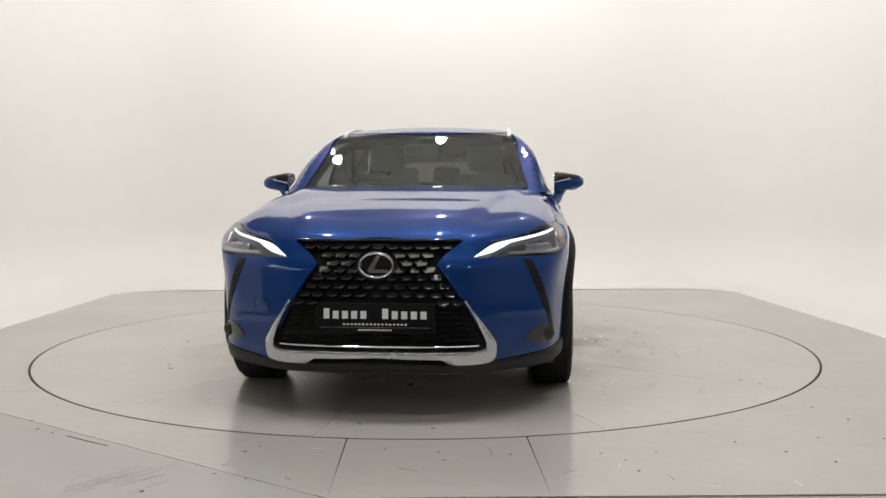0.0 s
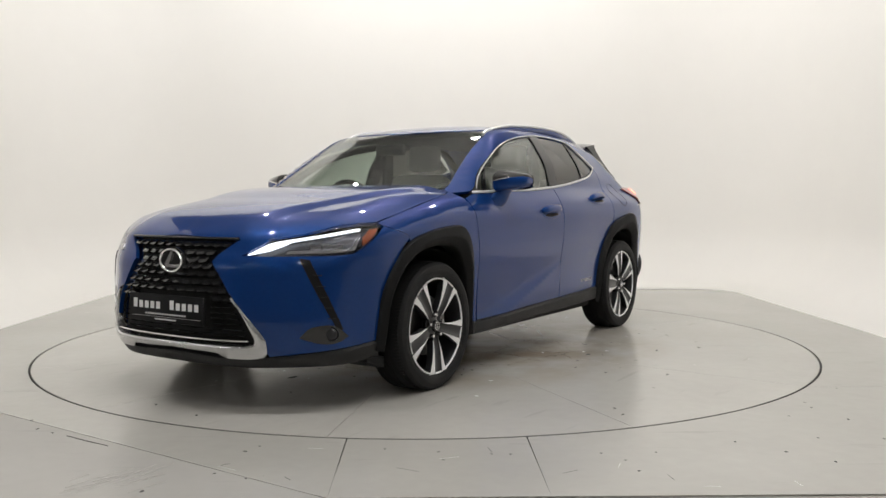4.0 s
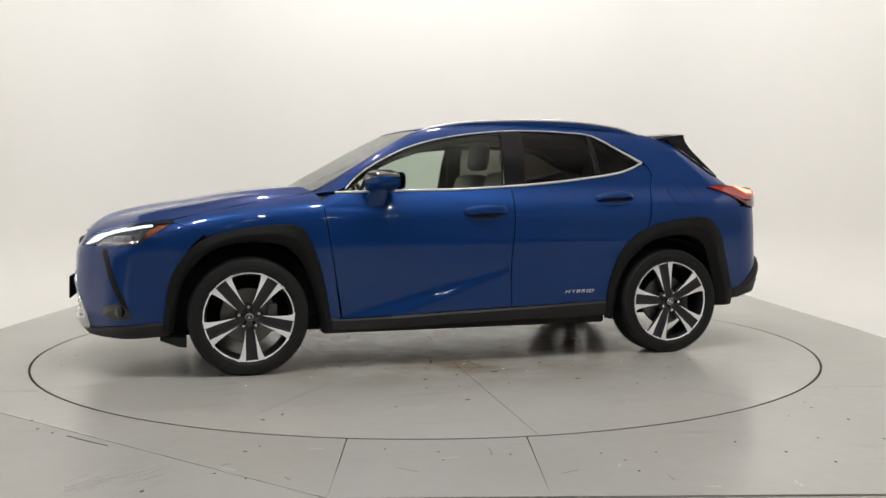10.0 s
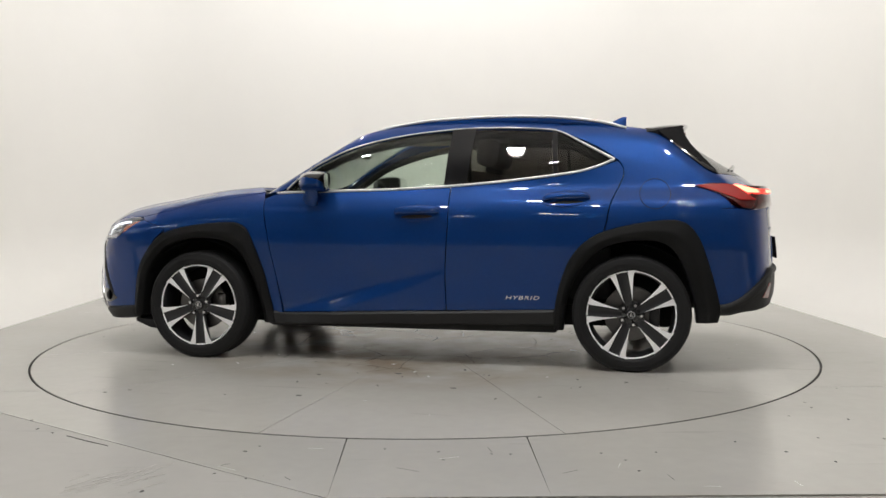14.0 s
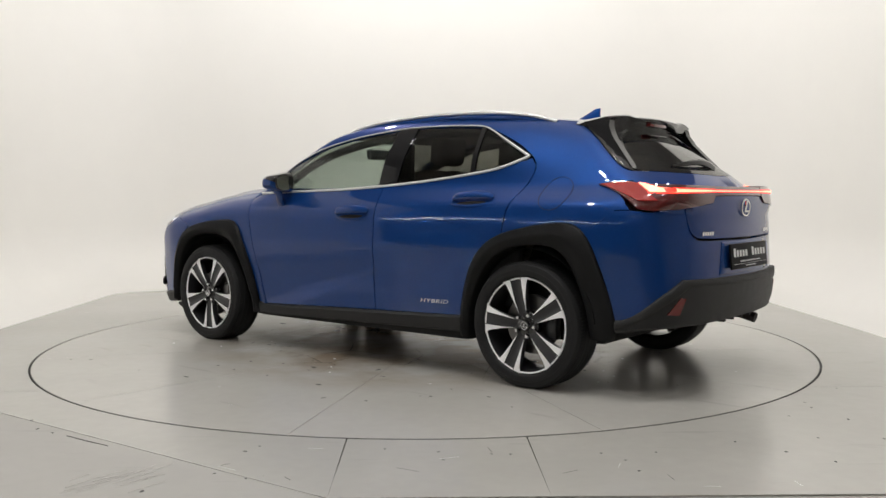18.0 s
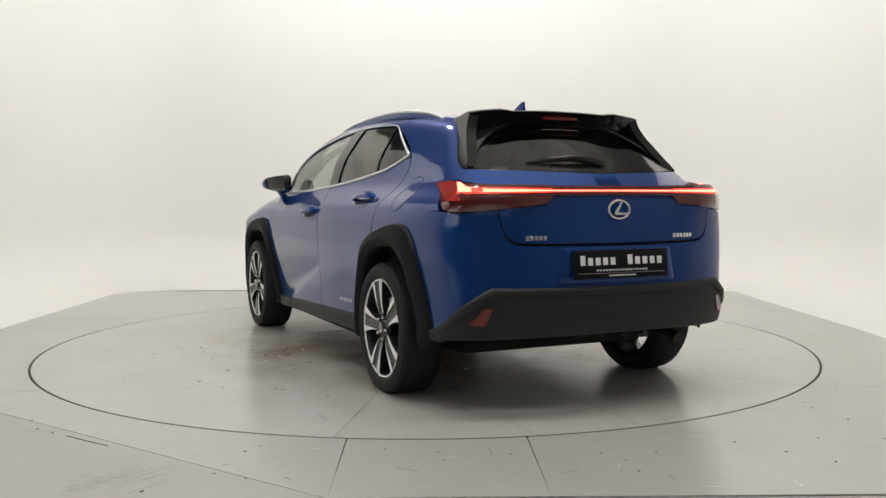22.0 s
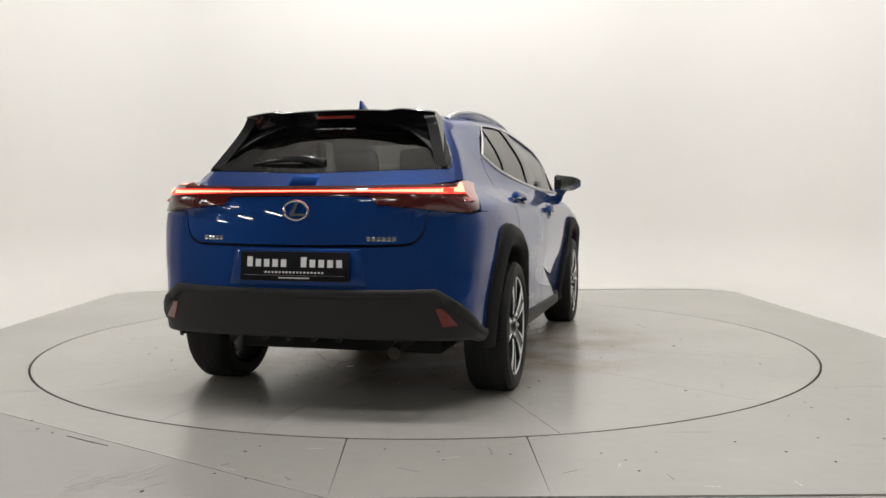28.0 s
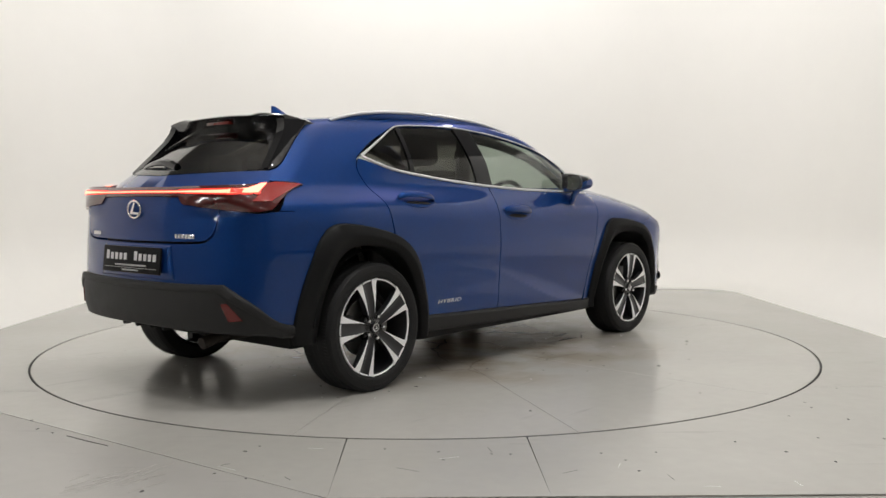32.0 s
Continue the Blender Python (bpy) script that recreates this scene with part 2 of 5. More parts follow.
# ---- the studio ----
def floor_material(name, colour, rough, scuff=1.0, dirty=False):
    m = material(name, colour, rough, 0, 0, (14, 0.04), (60, 0.012, 0.001))
    n, l = m.node_tree.nodes, m.node_tree.links
    b = n["Principled BSDF"]
    src = b.inputs["Base Color"].links[0].from_socket
    for socket in (b.inputs["Roughness"], b.inputs["Normal"]):
        l.remove(socket.links[0])
    tc = n.new("ShaderNodeTexCoord")
    mpg = n.new("ShaderNodeMapping")
    mpg.inputs["Scale"].default_value, mpg.inputs["Rotation"].default_value = (1.2, 9, 1), (0, 0, 0.6)
    sc = n.new("ShaderNodeTexNoise")
    sc.inputs["Scale"].default_value, sc.inputs["Detail"].default_value = 1.6, 8
    sp = n.new("ShaderNodeTexNoise")
    sp.inputs["Scale"].default_value, sp.inputs["Detail"].default_value = 16, 2
    blot = n.new("ShaderNodeTexNoise")
    blot.inputs["Scale"].default_value, blot.inputs["Detail"].default_value = 0.9, 4
    l.new(tc.outputs["Object"], mpg.inputs["Vector"])
    l.new(mpg.outputs["Vector"], sc.inputs["Vector"])
    for q in (sp, blot):
        l.new(tc.outputs["Object"], q.inputs["Vector"])

    def ramp(socket, lo, hi, a, c):
        r = n.new("ShaderNodeMapRange")
        r.inputs[1].default_value, r.inputs[2].default_value, r.inputs[3].default_value, r.inputs[4].default_value = lo, hi, a, c
        l.new(socket, r.inputs[0])
        return r.outputs[0]

    def times(s1, s2):
        q = n.new("ShaderNodeMath")
        q.operation = "MULTIPLY"
        l.new(s1, q.inputs[0])
        l.new(s2, q.inputs[1])
        return q.outputs[0]
    f = times(ramp(sc.outputs["Fac"], 0.64, 0.72, 1.0, 1 - 0.10 * scuff), ramp(sp.outputs["Fac"], 0.77, 0.80, 1.0, 1 - 0.30 * scuff))
    f = times(f, ramp(blot.outputs["Fac"], 0.3, 0.7, 0.95, 1.04))
    mul = n.new("ShaderNodeVectorMath")
    mul.operation = "SCALE"
    if dirty:
        # brown tyre dirt and cracked paint towards the middle of the disc
        far = n.new("ShaderNodeVectorMath")
        far.operation = "LENGTH"
        l.new(tc.outputs["Object"], far.inputs[0])
        edge = n.new("ShaderNodeTexNoise")
        edge.inputs["Scale"].default_value, edge.inputs["Detail"].default_value = 1.7, 7
        l.new(tc.outputs["Object"], edge.inputs["Vector"])
        near = times(ramp(far.outputs["Value"], 0.85, 1.7, 1.0, 0.0), ramp(edge.outputs["Fac"], 0.36, 0.56, 0.0, 1.0))
        crack = n.new("ShaderNodeTexVoronoi")
        crack.feature = "DISTANCE_TO_EDGE"
        crack.inputs["Scale"].default_value = 3.2
        wob = n.new("ShaderNodeMix")
        wob.data_type = "VECTOR"
        wob.inputs["Factor"].default_value = 0.16
        l.new(tc.outputs["Object"], wob.inputs["A"])
        l.new(edge.outputs["Color"], wob.inputs["B"])
        l.new(wob.outputs["Result"], crack.inputs["Vector"])
        line = times(ramp(crack.outputs["Distance"], 0.002, 0.014, 1.0, 0.0), ramp(near, 0.25, 0.7, 0.0, 0.6))
        tan = n.new("ShaderNodeMix")
        tan.data_type, tan.blend_type = "RGBA", "MULTIPLY"
        l.new(near, tan.inputs["Factor"])
        l.new(src, tan.inputs["A"])
        tan.inputs["B"].default_value = (0.55, 0.44, 0.34, 1)
        dark = n.new("ShaderNodeMix")
        dark.data_type, dark.blend_type = "RGBA", "MULTIPLY"
        l.new(line, dark.inputs["Factor"])
        l.new(tan.outputs["Result"], dark.inputs["A"])
        dark.inputs["B"].default_value = (0.35, 0.3, 0.25, 1)
        src = dark.outputs["Result"]
    l.new(src, mul.inputs[0])
    l.new(f, mul.inputs["Scale"])
    l.new(mul.outputs[0], b.inputs["Base Color"])
    return m


FLOOR = floor_material("grey_painted_floor_plate", (0.425, 0.413, 0.382), 0.24)
FLOOR_DISC = floor_material("grey_painted_disc_plate", (0.462, 0.448, 0.415), 0.22, 1.0, True)
CONCRETE = floor_material("scuffed_grey_concrete", (0.375, 0.365, 0.34), 0.36, 1.6)
HALL_FLOOR = floor_material("dark_worn_concrete", (0.11, 0.107, 0.10), 0.5, 1.6)
GAP = material("dark_gap", (0.02, 0.02, 0.018), 0.8, 0, 0, (20, 0.3))
PALE = material("pale_scuffed_paint", (0.60, 0.585, 0.55), 0.28, 0, 0, (20, 0.05))
WHITE = material("matt_white_cove_paint", (0.80, 0.785, 0.75), 0.75, 0, 0, (3, 0.015))
HALL = material("pale_hall_wall", (0.52, 0.507, 0.485), 0.8, 0, 0, (2, 0.15))
HALL_ROOF = material("pale_hall_ceiling", (0.56, 0.545, 0.52), 0.85, 0, 0, (2, 0.15))
LAMP_GLOW = material("lit_lamp_face", (1, 0.97, 0.9), 0.4, 0, 0, None, None, 6.0, (1.0, 0.96, 0.88))
TUBE_GLOW = material("lit_tube", (1, 0.98, 0.95), 0.4, 0, 0, None, None, 60.0, (1.0, 0.98, 0.94))
LAMP_BODY = material("white_lamp_housing", (0.6, 0.6, 0.58), 0.5, 0, 0, (20, 0.1))

R_DISC = 2.518
# hall floor out of view, its dark tone picked to darken the doors' reflections
ground = tagged(part("ground", prism(bmesh.new(), [(-21, -26), (14, -26), (14, 12), (-21, 12)], -0.3, -0.06), HALL_FLOOR), "unseen hall floor under the stage, dark to deepen door reflections", "floor", kind="structure")

# white cove: a wall that rounds its corners and sweeps down into the floor
X_WALL, Y_WALL, R_CORNER, R_COVE, H_WALL = 4.3, 4.75, 1.5, 0.7, 4.3


def cove():
    bm = bmesh.new()
    plan = []
    for y in np.linspace(-2.7, Y_WALL - R_CORNER, 30):
        # unseen arms, flared outwards so their reflection in the doors fades
        e = max(0.0, 1.0 - y)
        plan.append((X_WALL + 0.28 * e * e, float(y), math.atan(0.56 * e)))
    for k in range(1, 13):
        a = radians(90 * k / 12)
        plan.append((X_WALL - R_CORNER + R_CORNER * math.cos(a), Y_WALL - R_CORNER + R_CORNER * math.sin(a), a))
    other = [(-x, y, math.pi - a) for x, y, a in reversed(plan) if y > -2.0]
    plan += [(x, Y_WALL, math.pi / 2) for x in np.linspace(X_WALL - R_CORNER, R_CORNER - X_WALL, 8)[1:-1]] + other
    prof = [(X_WALL - 3.1, -0.013), (1.0, -0.013)] + [(R_COVE * (1 - math.sin(radians(b))), R_COVE * (1 - math.cos(radians(b))) - 0.013) for b in range(0, 91, 9)] + [(0, 2.0), (0, 3.5), (0, H_WALL)]
    prof += [(-0.1, H_WALL), (-0.1, -0.05)]
    rows = []
    for x, y, a in plan:
        n = Vector((math.cos(a), math.sin(a), 0))
        rows.append([bm.verts.new((x - n.x * d, y - n.y * d, z)) for d, z in prof])
    for a, b in zip(rows, rows[1:]):
        for i in range(len(prof) - 1):
            bm.faces.new((a[i], b[i], b[i + 1], a[i + 1]))
    return bm


tagged(part("wall_cove", cove(), WHITE, smooth=50), "matt white seamless studio cove with rounded corners", "wall", kind="structure")
tagged(part("floor", prism(bmesh.new(), [(-4.2, -4.2), (4.2, -4.2), (4.2, 4.6), (-4.2, 4.6)], -0.055, -0.02), WHITE), "white painted studio floor round the stage", "floor", kind="structure")


def arc(r, a0, a1, n):
    return [(r * math.cos(radians(a0 + (a1 - a0) * k / n)), r * math.sin(radians(a0 + (a1 - a0) * k / n))) for k in range(n + 1)]


def stage():
    """Fixed deck round the disc: plates with open joints."""
    deck = tagged(part("stage_deck", prism(bmesh.new(), [(-3.2, -3.2), (3.2, -3.2), (3.2, 3.0), (2.9, 3.28), (-2.9, 3.28), (-3.2, 3.0)], -0.05, -0.012), GAP), "grey painted stage deck of butted plates round a turntable", "stage", kind="structure")
    r = R_DISC + 0.004
    g = 0.00005

    def ring_x(x):
        return math.sqrt(r * r - x * x)
    # front, between the two seams
    def plate(outline):
        part("floor_plate", prism(bmesh.new(), outline, -0.012, 0.0, 0.0002), FLOOR, deck, smooth=0)

    def ang(x, y):
        return math.degrees(math.atan2(y, x))
    aL, aR = ang(-0.337, -ring_x(0.337)), ang(0.41, -ring_x(0.41))
    plate([(-0.337 + g, -3.222), (0.41 - g, -3.222)] + arc(r, aR - 0.06, aL + 0.06, 16))
    ySide = -1.555
    a_r, a_l = ang(ring_x(ySide), ySide), ang(-ring_x(ySide), ySide)
    plate([(0.41 + g, -3.222), (3.23, -3.222), (3.23, ySide - g)] + arc(r, a_r - 0.06, aR + 0.06, 24))
    # front left plate is cut off slantwise
    plate([(-0.337 - g, -3.222), (-0.337 - g, -3.222 + 0.001)] + arc(r, aL - 0.06, a_l + 360 - 360 + 0.06, 24) + [(-2.62, ySide - g), (-0.42, -3.165)])
    plate([(3.23, ySide + g), (3.23, 1.6 - g)] + arc(r, ang(ring_x(1.6), 1.6) - 0.06, a_r + 0.06, 40))
    al2 = ang(-ring_x(1.6), 1.6)
    plate([(-3.26, 1.6 - g), (-3.26, ySide + g)] + arc(r, a_l + 360 - 0.06, al2 + 0.06, 40))
    corner = [(3.23 - 0.33 * (1 - math.cos(radians(k))), 2.98 + 0.33 * math.sin(radians(k))) for k in range(0, 91, 15)]
    back = [(3.23, 1.6 + g)] + corner + [(0, 3.40)] + [(-x - 0.03, y) for x, y in reversed(corner)] + [(-3.26, 1.6 + g)]
    plate(back + arc(r, al2 - 0.06, ang(ring_x(1.6), 1.6) + 0.06, 60))
    part("corner_floor", prism(bmesh.new(), [(-3.26, ySide - g), (-2.6215, ySide - g - 0.0012), (-0.4215, -3.1662), (-0.345, -3.222), (-3.26, -3.222)], -0.03, -0.0008), CONCRETE, deck, "scuffed concrete beside the deck plates")
    part("front_floor", prism(bmesh.new(), [(-3.26, -4.1), (3.23, -4.1), (3.23, -3.226), (-3.26, -3.226)], -0.03, -0.006), FLOOR, deck)
    # small screw heads in the plates
    rng = random.Random(4)
    for k in range(26):
        a = rng.uniform(-160, -20)
        q = rng.uniform(R_DISC + 0.1, R_DISC + 0.55)
        x, y = q * math.cos(radians(a)), q * math.sin(radians(a))
        if y > -3.15 and x > -1.2:
            part("screw_head", lathe(bmesh.new(), [(0.0001, 0.0006), (0.005, 0.0006), (0.006, 0.0001)], 10, "z"), GAP, deck, m=pose(x, y, 0))
    rng = random.Random(11)
    for x, y in ((-1.595, -2.379), (-1.688, -2.313), (-1.778, -2.166), (-0.973, -3.142), (-0.774, -2.952), (-0.648, -3.012), (-0.719, -2.674), (1.249, -2.583), (1.399, -2.728), (1.532, -2.863), (1.88, -2.234), (1.876, -2.556), (0.89, -2.723), (0.767, -2.957)):
        w = rng.uniform(0.006, 0.013)
        chip = prism(bmesh.new(), [(w * rng.uniform(0.5, 1) * math.cos(b), 0.6 * w * rng.uniform(0.5, 1) * math.sin(b)) for b in np.linspace(0, 5.6, 8)], 0.0, 0.0012)
        part("paint_chip", chip, GAP, deck, m=pose(x, y, 0, 0, 0, rng.uniform(0, 180)))
    part("open_joint", prism(bmesh.new(), [(-1.515, -2.4225), (-1.40, -2.502), (-1.289, -2.5785), (-1.290, -2.5825), (-1.41, -2.507), (-1.517, -2.4265)], -0.001, 0.0008), HALL_FLOOR, deck)
    for k in range(22):
        x, y, a, n = rng.gauss(-1.08, 0.07), rng.gauss(-3.0, 0.05), rng.gauss(52, 5), rng.uniform(0.05, 0.22)
        part("pale_scratch", box(bmesh.new(), -n / 2, n / 2, -0.0012, 0.0012, -0.0005, 0.0004), PALE, deck, m=pose(x, y, 0, 0, 0, a))
    for k in range(14):
        x, y, a, n = rng.uniform(-1.2, 2.4), rng.uniform(-3.15, -2.55), rng.uniform(0, 180), rng.uniform(0.02, 0.10)
        if math.hypot(x, y) > R_DISC + 0.1:
            part("fine_scratch", box(bmesh.new(), -n / 2, n / 2, -0.0008, 0.0008, -0.0005, 0.0004), PALE if k % 2 else GAP, deck, m=pose(x, y, 0, 0, 0, a))
    return deck


stage()

turntable = thing("turntable", "round grey painted turntable disc of wedge-shaped plates", "turntable")
part("rim_gap", lathe(bmesh.new(), [(R_DISC - 0.02, -0.012), (R_DISC - 0.012, -0.002), (R_DISC - 0.004, -0.001), (R_DISC - 0.001, -0.004), (R_DISC - 0.001, -0.03)], 128, "z"), GAP, turntable, "dark rubber edge strip of the disc")
SEAMS = (24, 54.5, 86, 116, 147, 178, 208, 236, 266, 296, 326, 355)
for k, a0 in enumerate(SEAMS):
    a1 = SEAMS[(k + 1) % 12] + (360 if k == 11 else 0)
    part("disc_plate", prism(bmesh.new(), arc(R_DISC - 0.010, a0 + 0.028, a1 - 0.028, 14) + arc(0.7512, a1 - 0.09, a0 + 0.09, 6), -0.012, 0.0, 0.0005), FLOOR_DISC, turntable, smooth=0)
part("centre_plate", prism(bmesh.new(), arc(0.7495, 0, 352.5, 47), -0.012, 0.0, 0.0005), FLOOR_DISC, turntable, smooth=0)
part("disc_base", prism(bmesh.new(), arc(R_DISC - 0.02, 0, 357, 119), -0.045, -0.011), GAP, turntable)
# flaked paint, thickest where the tyres stand and turn
rng = random.Random(8)
for k in range(110):
    a, q = rng.uniform(0, 360), rng.uniform(0.8, 1.85) if k < 76 else rng.uniform(1.0, 2.42)
    w = rng.uniform(0.006, 0.016) * (2.6 if k % 7 == 0 and k < 76 else 1)
    bm = prism(bmesh.new(), [(w * rng.uniform(0.45, 1) * math.cos(b), 0.5 * w * rng.uniform(0.45, 1) * math.sin(b)) for b in np.linspace(0, 5.6, 9)], 0.0002, 0.0012)
    part("floor_chip", bm, (GAP, LAMP_BODY, EXHAUST, GAP)[k % 4], turntable, m=pose(q * math.cos(radians(a)), q * math.sin(radians(a)), 0, 0, 0, rng.uniform(0, 180)))

# unseen hall round and behind the camera, kept pale to brighten the paint's reflections
for nm, o in (("wall_east", (9, 9.3, -22, 9)), ("wall_west", (-20.3, -20, -22, 9)), ("wall_south", (-20.3, 9.3, -22.3, -22)), ("wall_north", (-20.3, 9.3, 9, 9.3))):
    tagged(part(nm, box(bmesh.new(), *o, -0.06, 7.4), HALL, smooth=0), "unseen hall wall, pale grey to brighten the car's reflections", "wall", kind="structure")
tagged(part("ceiling", box(bmesh.new(), -20.3, 9.3, -22.3, 9.3, 7.4, 7.6), HALL_ROOF, smooth=0), "unseen hall ceiling, pale grey to brighten the car's reflections", "ceiling", kind="structure")


def ceiling_lamp(x, y, power, z=4.9, r=0.13):
    t = thing("ceiling_lamp", "round white pendant lamp glowing under the ceiling", "lamp", "ceiling lamps")
    t.matrix_basis = pose(x, y, z)
    part("housing", lathe(bmesh.new(), [(0.015, 0.07), (0.045, 0.06), (0.055, 0.02), (0.05, 0.0), (0.045, 0.0)], 32, "z"), LAMP_BODY, t)
    part("lamp_face", lathe(bmesh.new(), [(0.0001, -0.012), (0.03, -0.008), (0.046, 0.004)], 32, "z"), LAMP_GLOW, t)
    part("cable", lathe(bmesh.new(), [(0.006, 0.065), (0.006, 7.4 - z)], 8, "z"), TRIM, t)
    data = bpy.data.lights.new("lamp_light", "POINT")
    data.shadow_soft_size, data.energy, data.color = 0.08, LAMP_POWER * power, LAMP_COLOUR
    new("lamp_light", data).matrix_world = pose(x, y, z - 0.13)
    return t


for x, y in ((-1.9, 2.5), (0.1, 2.4), (2.1, 2.5), (-1.7, -2.2), (0.1, -2.2), (1.8, -2.2)):
    ceiling_lamp(x, y, 0.88 if y > 0 else 1.1)
for x in (-1.8, 0.1, 1.9):
    ceiling_lamp(x, -4.5, 0.42)


def tube_lamp(x, y, z=5.6, length=1.5):
    t = thing("tube_lamp", "slim lit tube lamp hung under the hall ceiling", "lamp", "tube lamps")
    t.matrix_basis = pose(x, y, z)
    part("lamp_housing", box(bmesh.new(), -0.05, 0.05, -length / 2, length / 2, 0.02, 0.08, 0.008), LAMP_BODY, t)
    bm = bmesh.new()
    tube(bm, [(0, -length / 2 + 0.03, 0), (0, length / 2 - 0.03, 0)], 0.022)
    part("lit_tube", bm, TUBE_GLOW, t)
    for e in (-0.6, 0.6):
        part("wire", box(bmesh.new(), -0.003, 0.003, e - 0.003, e + 0.003, 0.07, 7.4 - z), TRIM, t)
    return t


for x in (-8.0, -10.5, -14.0):
    for y in (-3.4, -6.4, -9.4):
        tube_lamp(x, y, 2.6, 1.3)
for x in (-4.5, -1.5, 1.5, 4.5):
    for y in (-9.5, -12.5):
        tube_lamp(x, y, 4.6)
# ---- the car ----
REACH = {"side": (0.0, 1.15), "front": (0.05, 1.5), "rear": (0.05, 1.5), "top": (0.5, 1.75), "ring": (0.05, 1.1)}


def to_flat(mode, p):
    x, y, z = p
    if mode == "side":
        return x, z
    if mode != "rear":
        x = float(forward(x, y))
    if mode == "front":
        return math.atan2(y, x - 1.2), z
    if mode == "rear":
        return math.atan2(y, -1.2 - x), z
    if mode == "top":
        return x, y
    return x, math.atan2(y, z - 0.9)


def from_flat(mode, a, b, s):
    if mode == "side":
        return a, s, b
    if mode == "front":
        return 1.2 + s * np.cos(a), s * np.sin(a), b
    if mode == "rear":
        return -1.2 - s * np.cos(a), s * np.sin(a), b
    if mode == "top":
        return a, b, s
    return a, s * np.sin(b), 0.9 + s * np.cos(b)


def cast(mode, a, b, field):
    """Where the form is met, along the mode's rays, for arrays of flat coordinates."""
    lo, hi = REACH[mode]
    lo, hi = np.full(a.shape, lo), np.full(a.shape, hi)
    for _ in range(34):
        mid = (lo + hi) / 2
        inside = field(*from_flat(mode, a, b, mid)) < 0
        lo, hi = np.where(inside, mid, lo), np.where(inside, hi, mid)
    return np.stack(np.broadcast_arrays(*from_flat(mode, a, b, lo)), 1)


def slope(p, field):
    e = 0.012
    g = np.stack([field(*(p + np.eye(3)[i] * e).T) - field(*(p - np.eye(3)[i] * e).T) for i in range(3)], 1)
    return g / np.linalg.norm(g, axis=1, keepdims=True)


def rounded(pts, n=4):
    """Points with the runs between corners smoothed; a corner is a point given as a list."""
    out, run = [], []
    flat = list(pts)
    k0 = next((i for i, p in enumerate(flat) if isinstance(p, list)), 0)
    flat = flat[k0:] + flat[:k0] + [flat[k0]]
    for p in flat:
        run.append(tuple(p))
        if isinstance(p, list) and len(run) > 1:
            out += [tuple(q) for q in (smooth_path(run, n)[:-1] if len(run) > 2 else [run[0]])]
            run = [tuple(p)]
    if len(run) > 1:
        out += [tuple(q) for q in smooth_path(run, n)[:-1]]
    return out


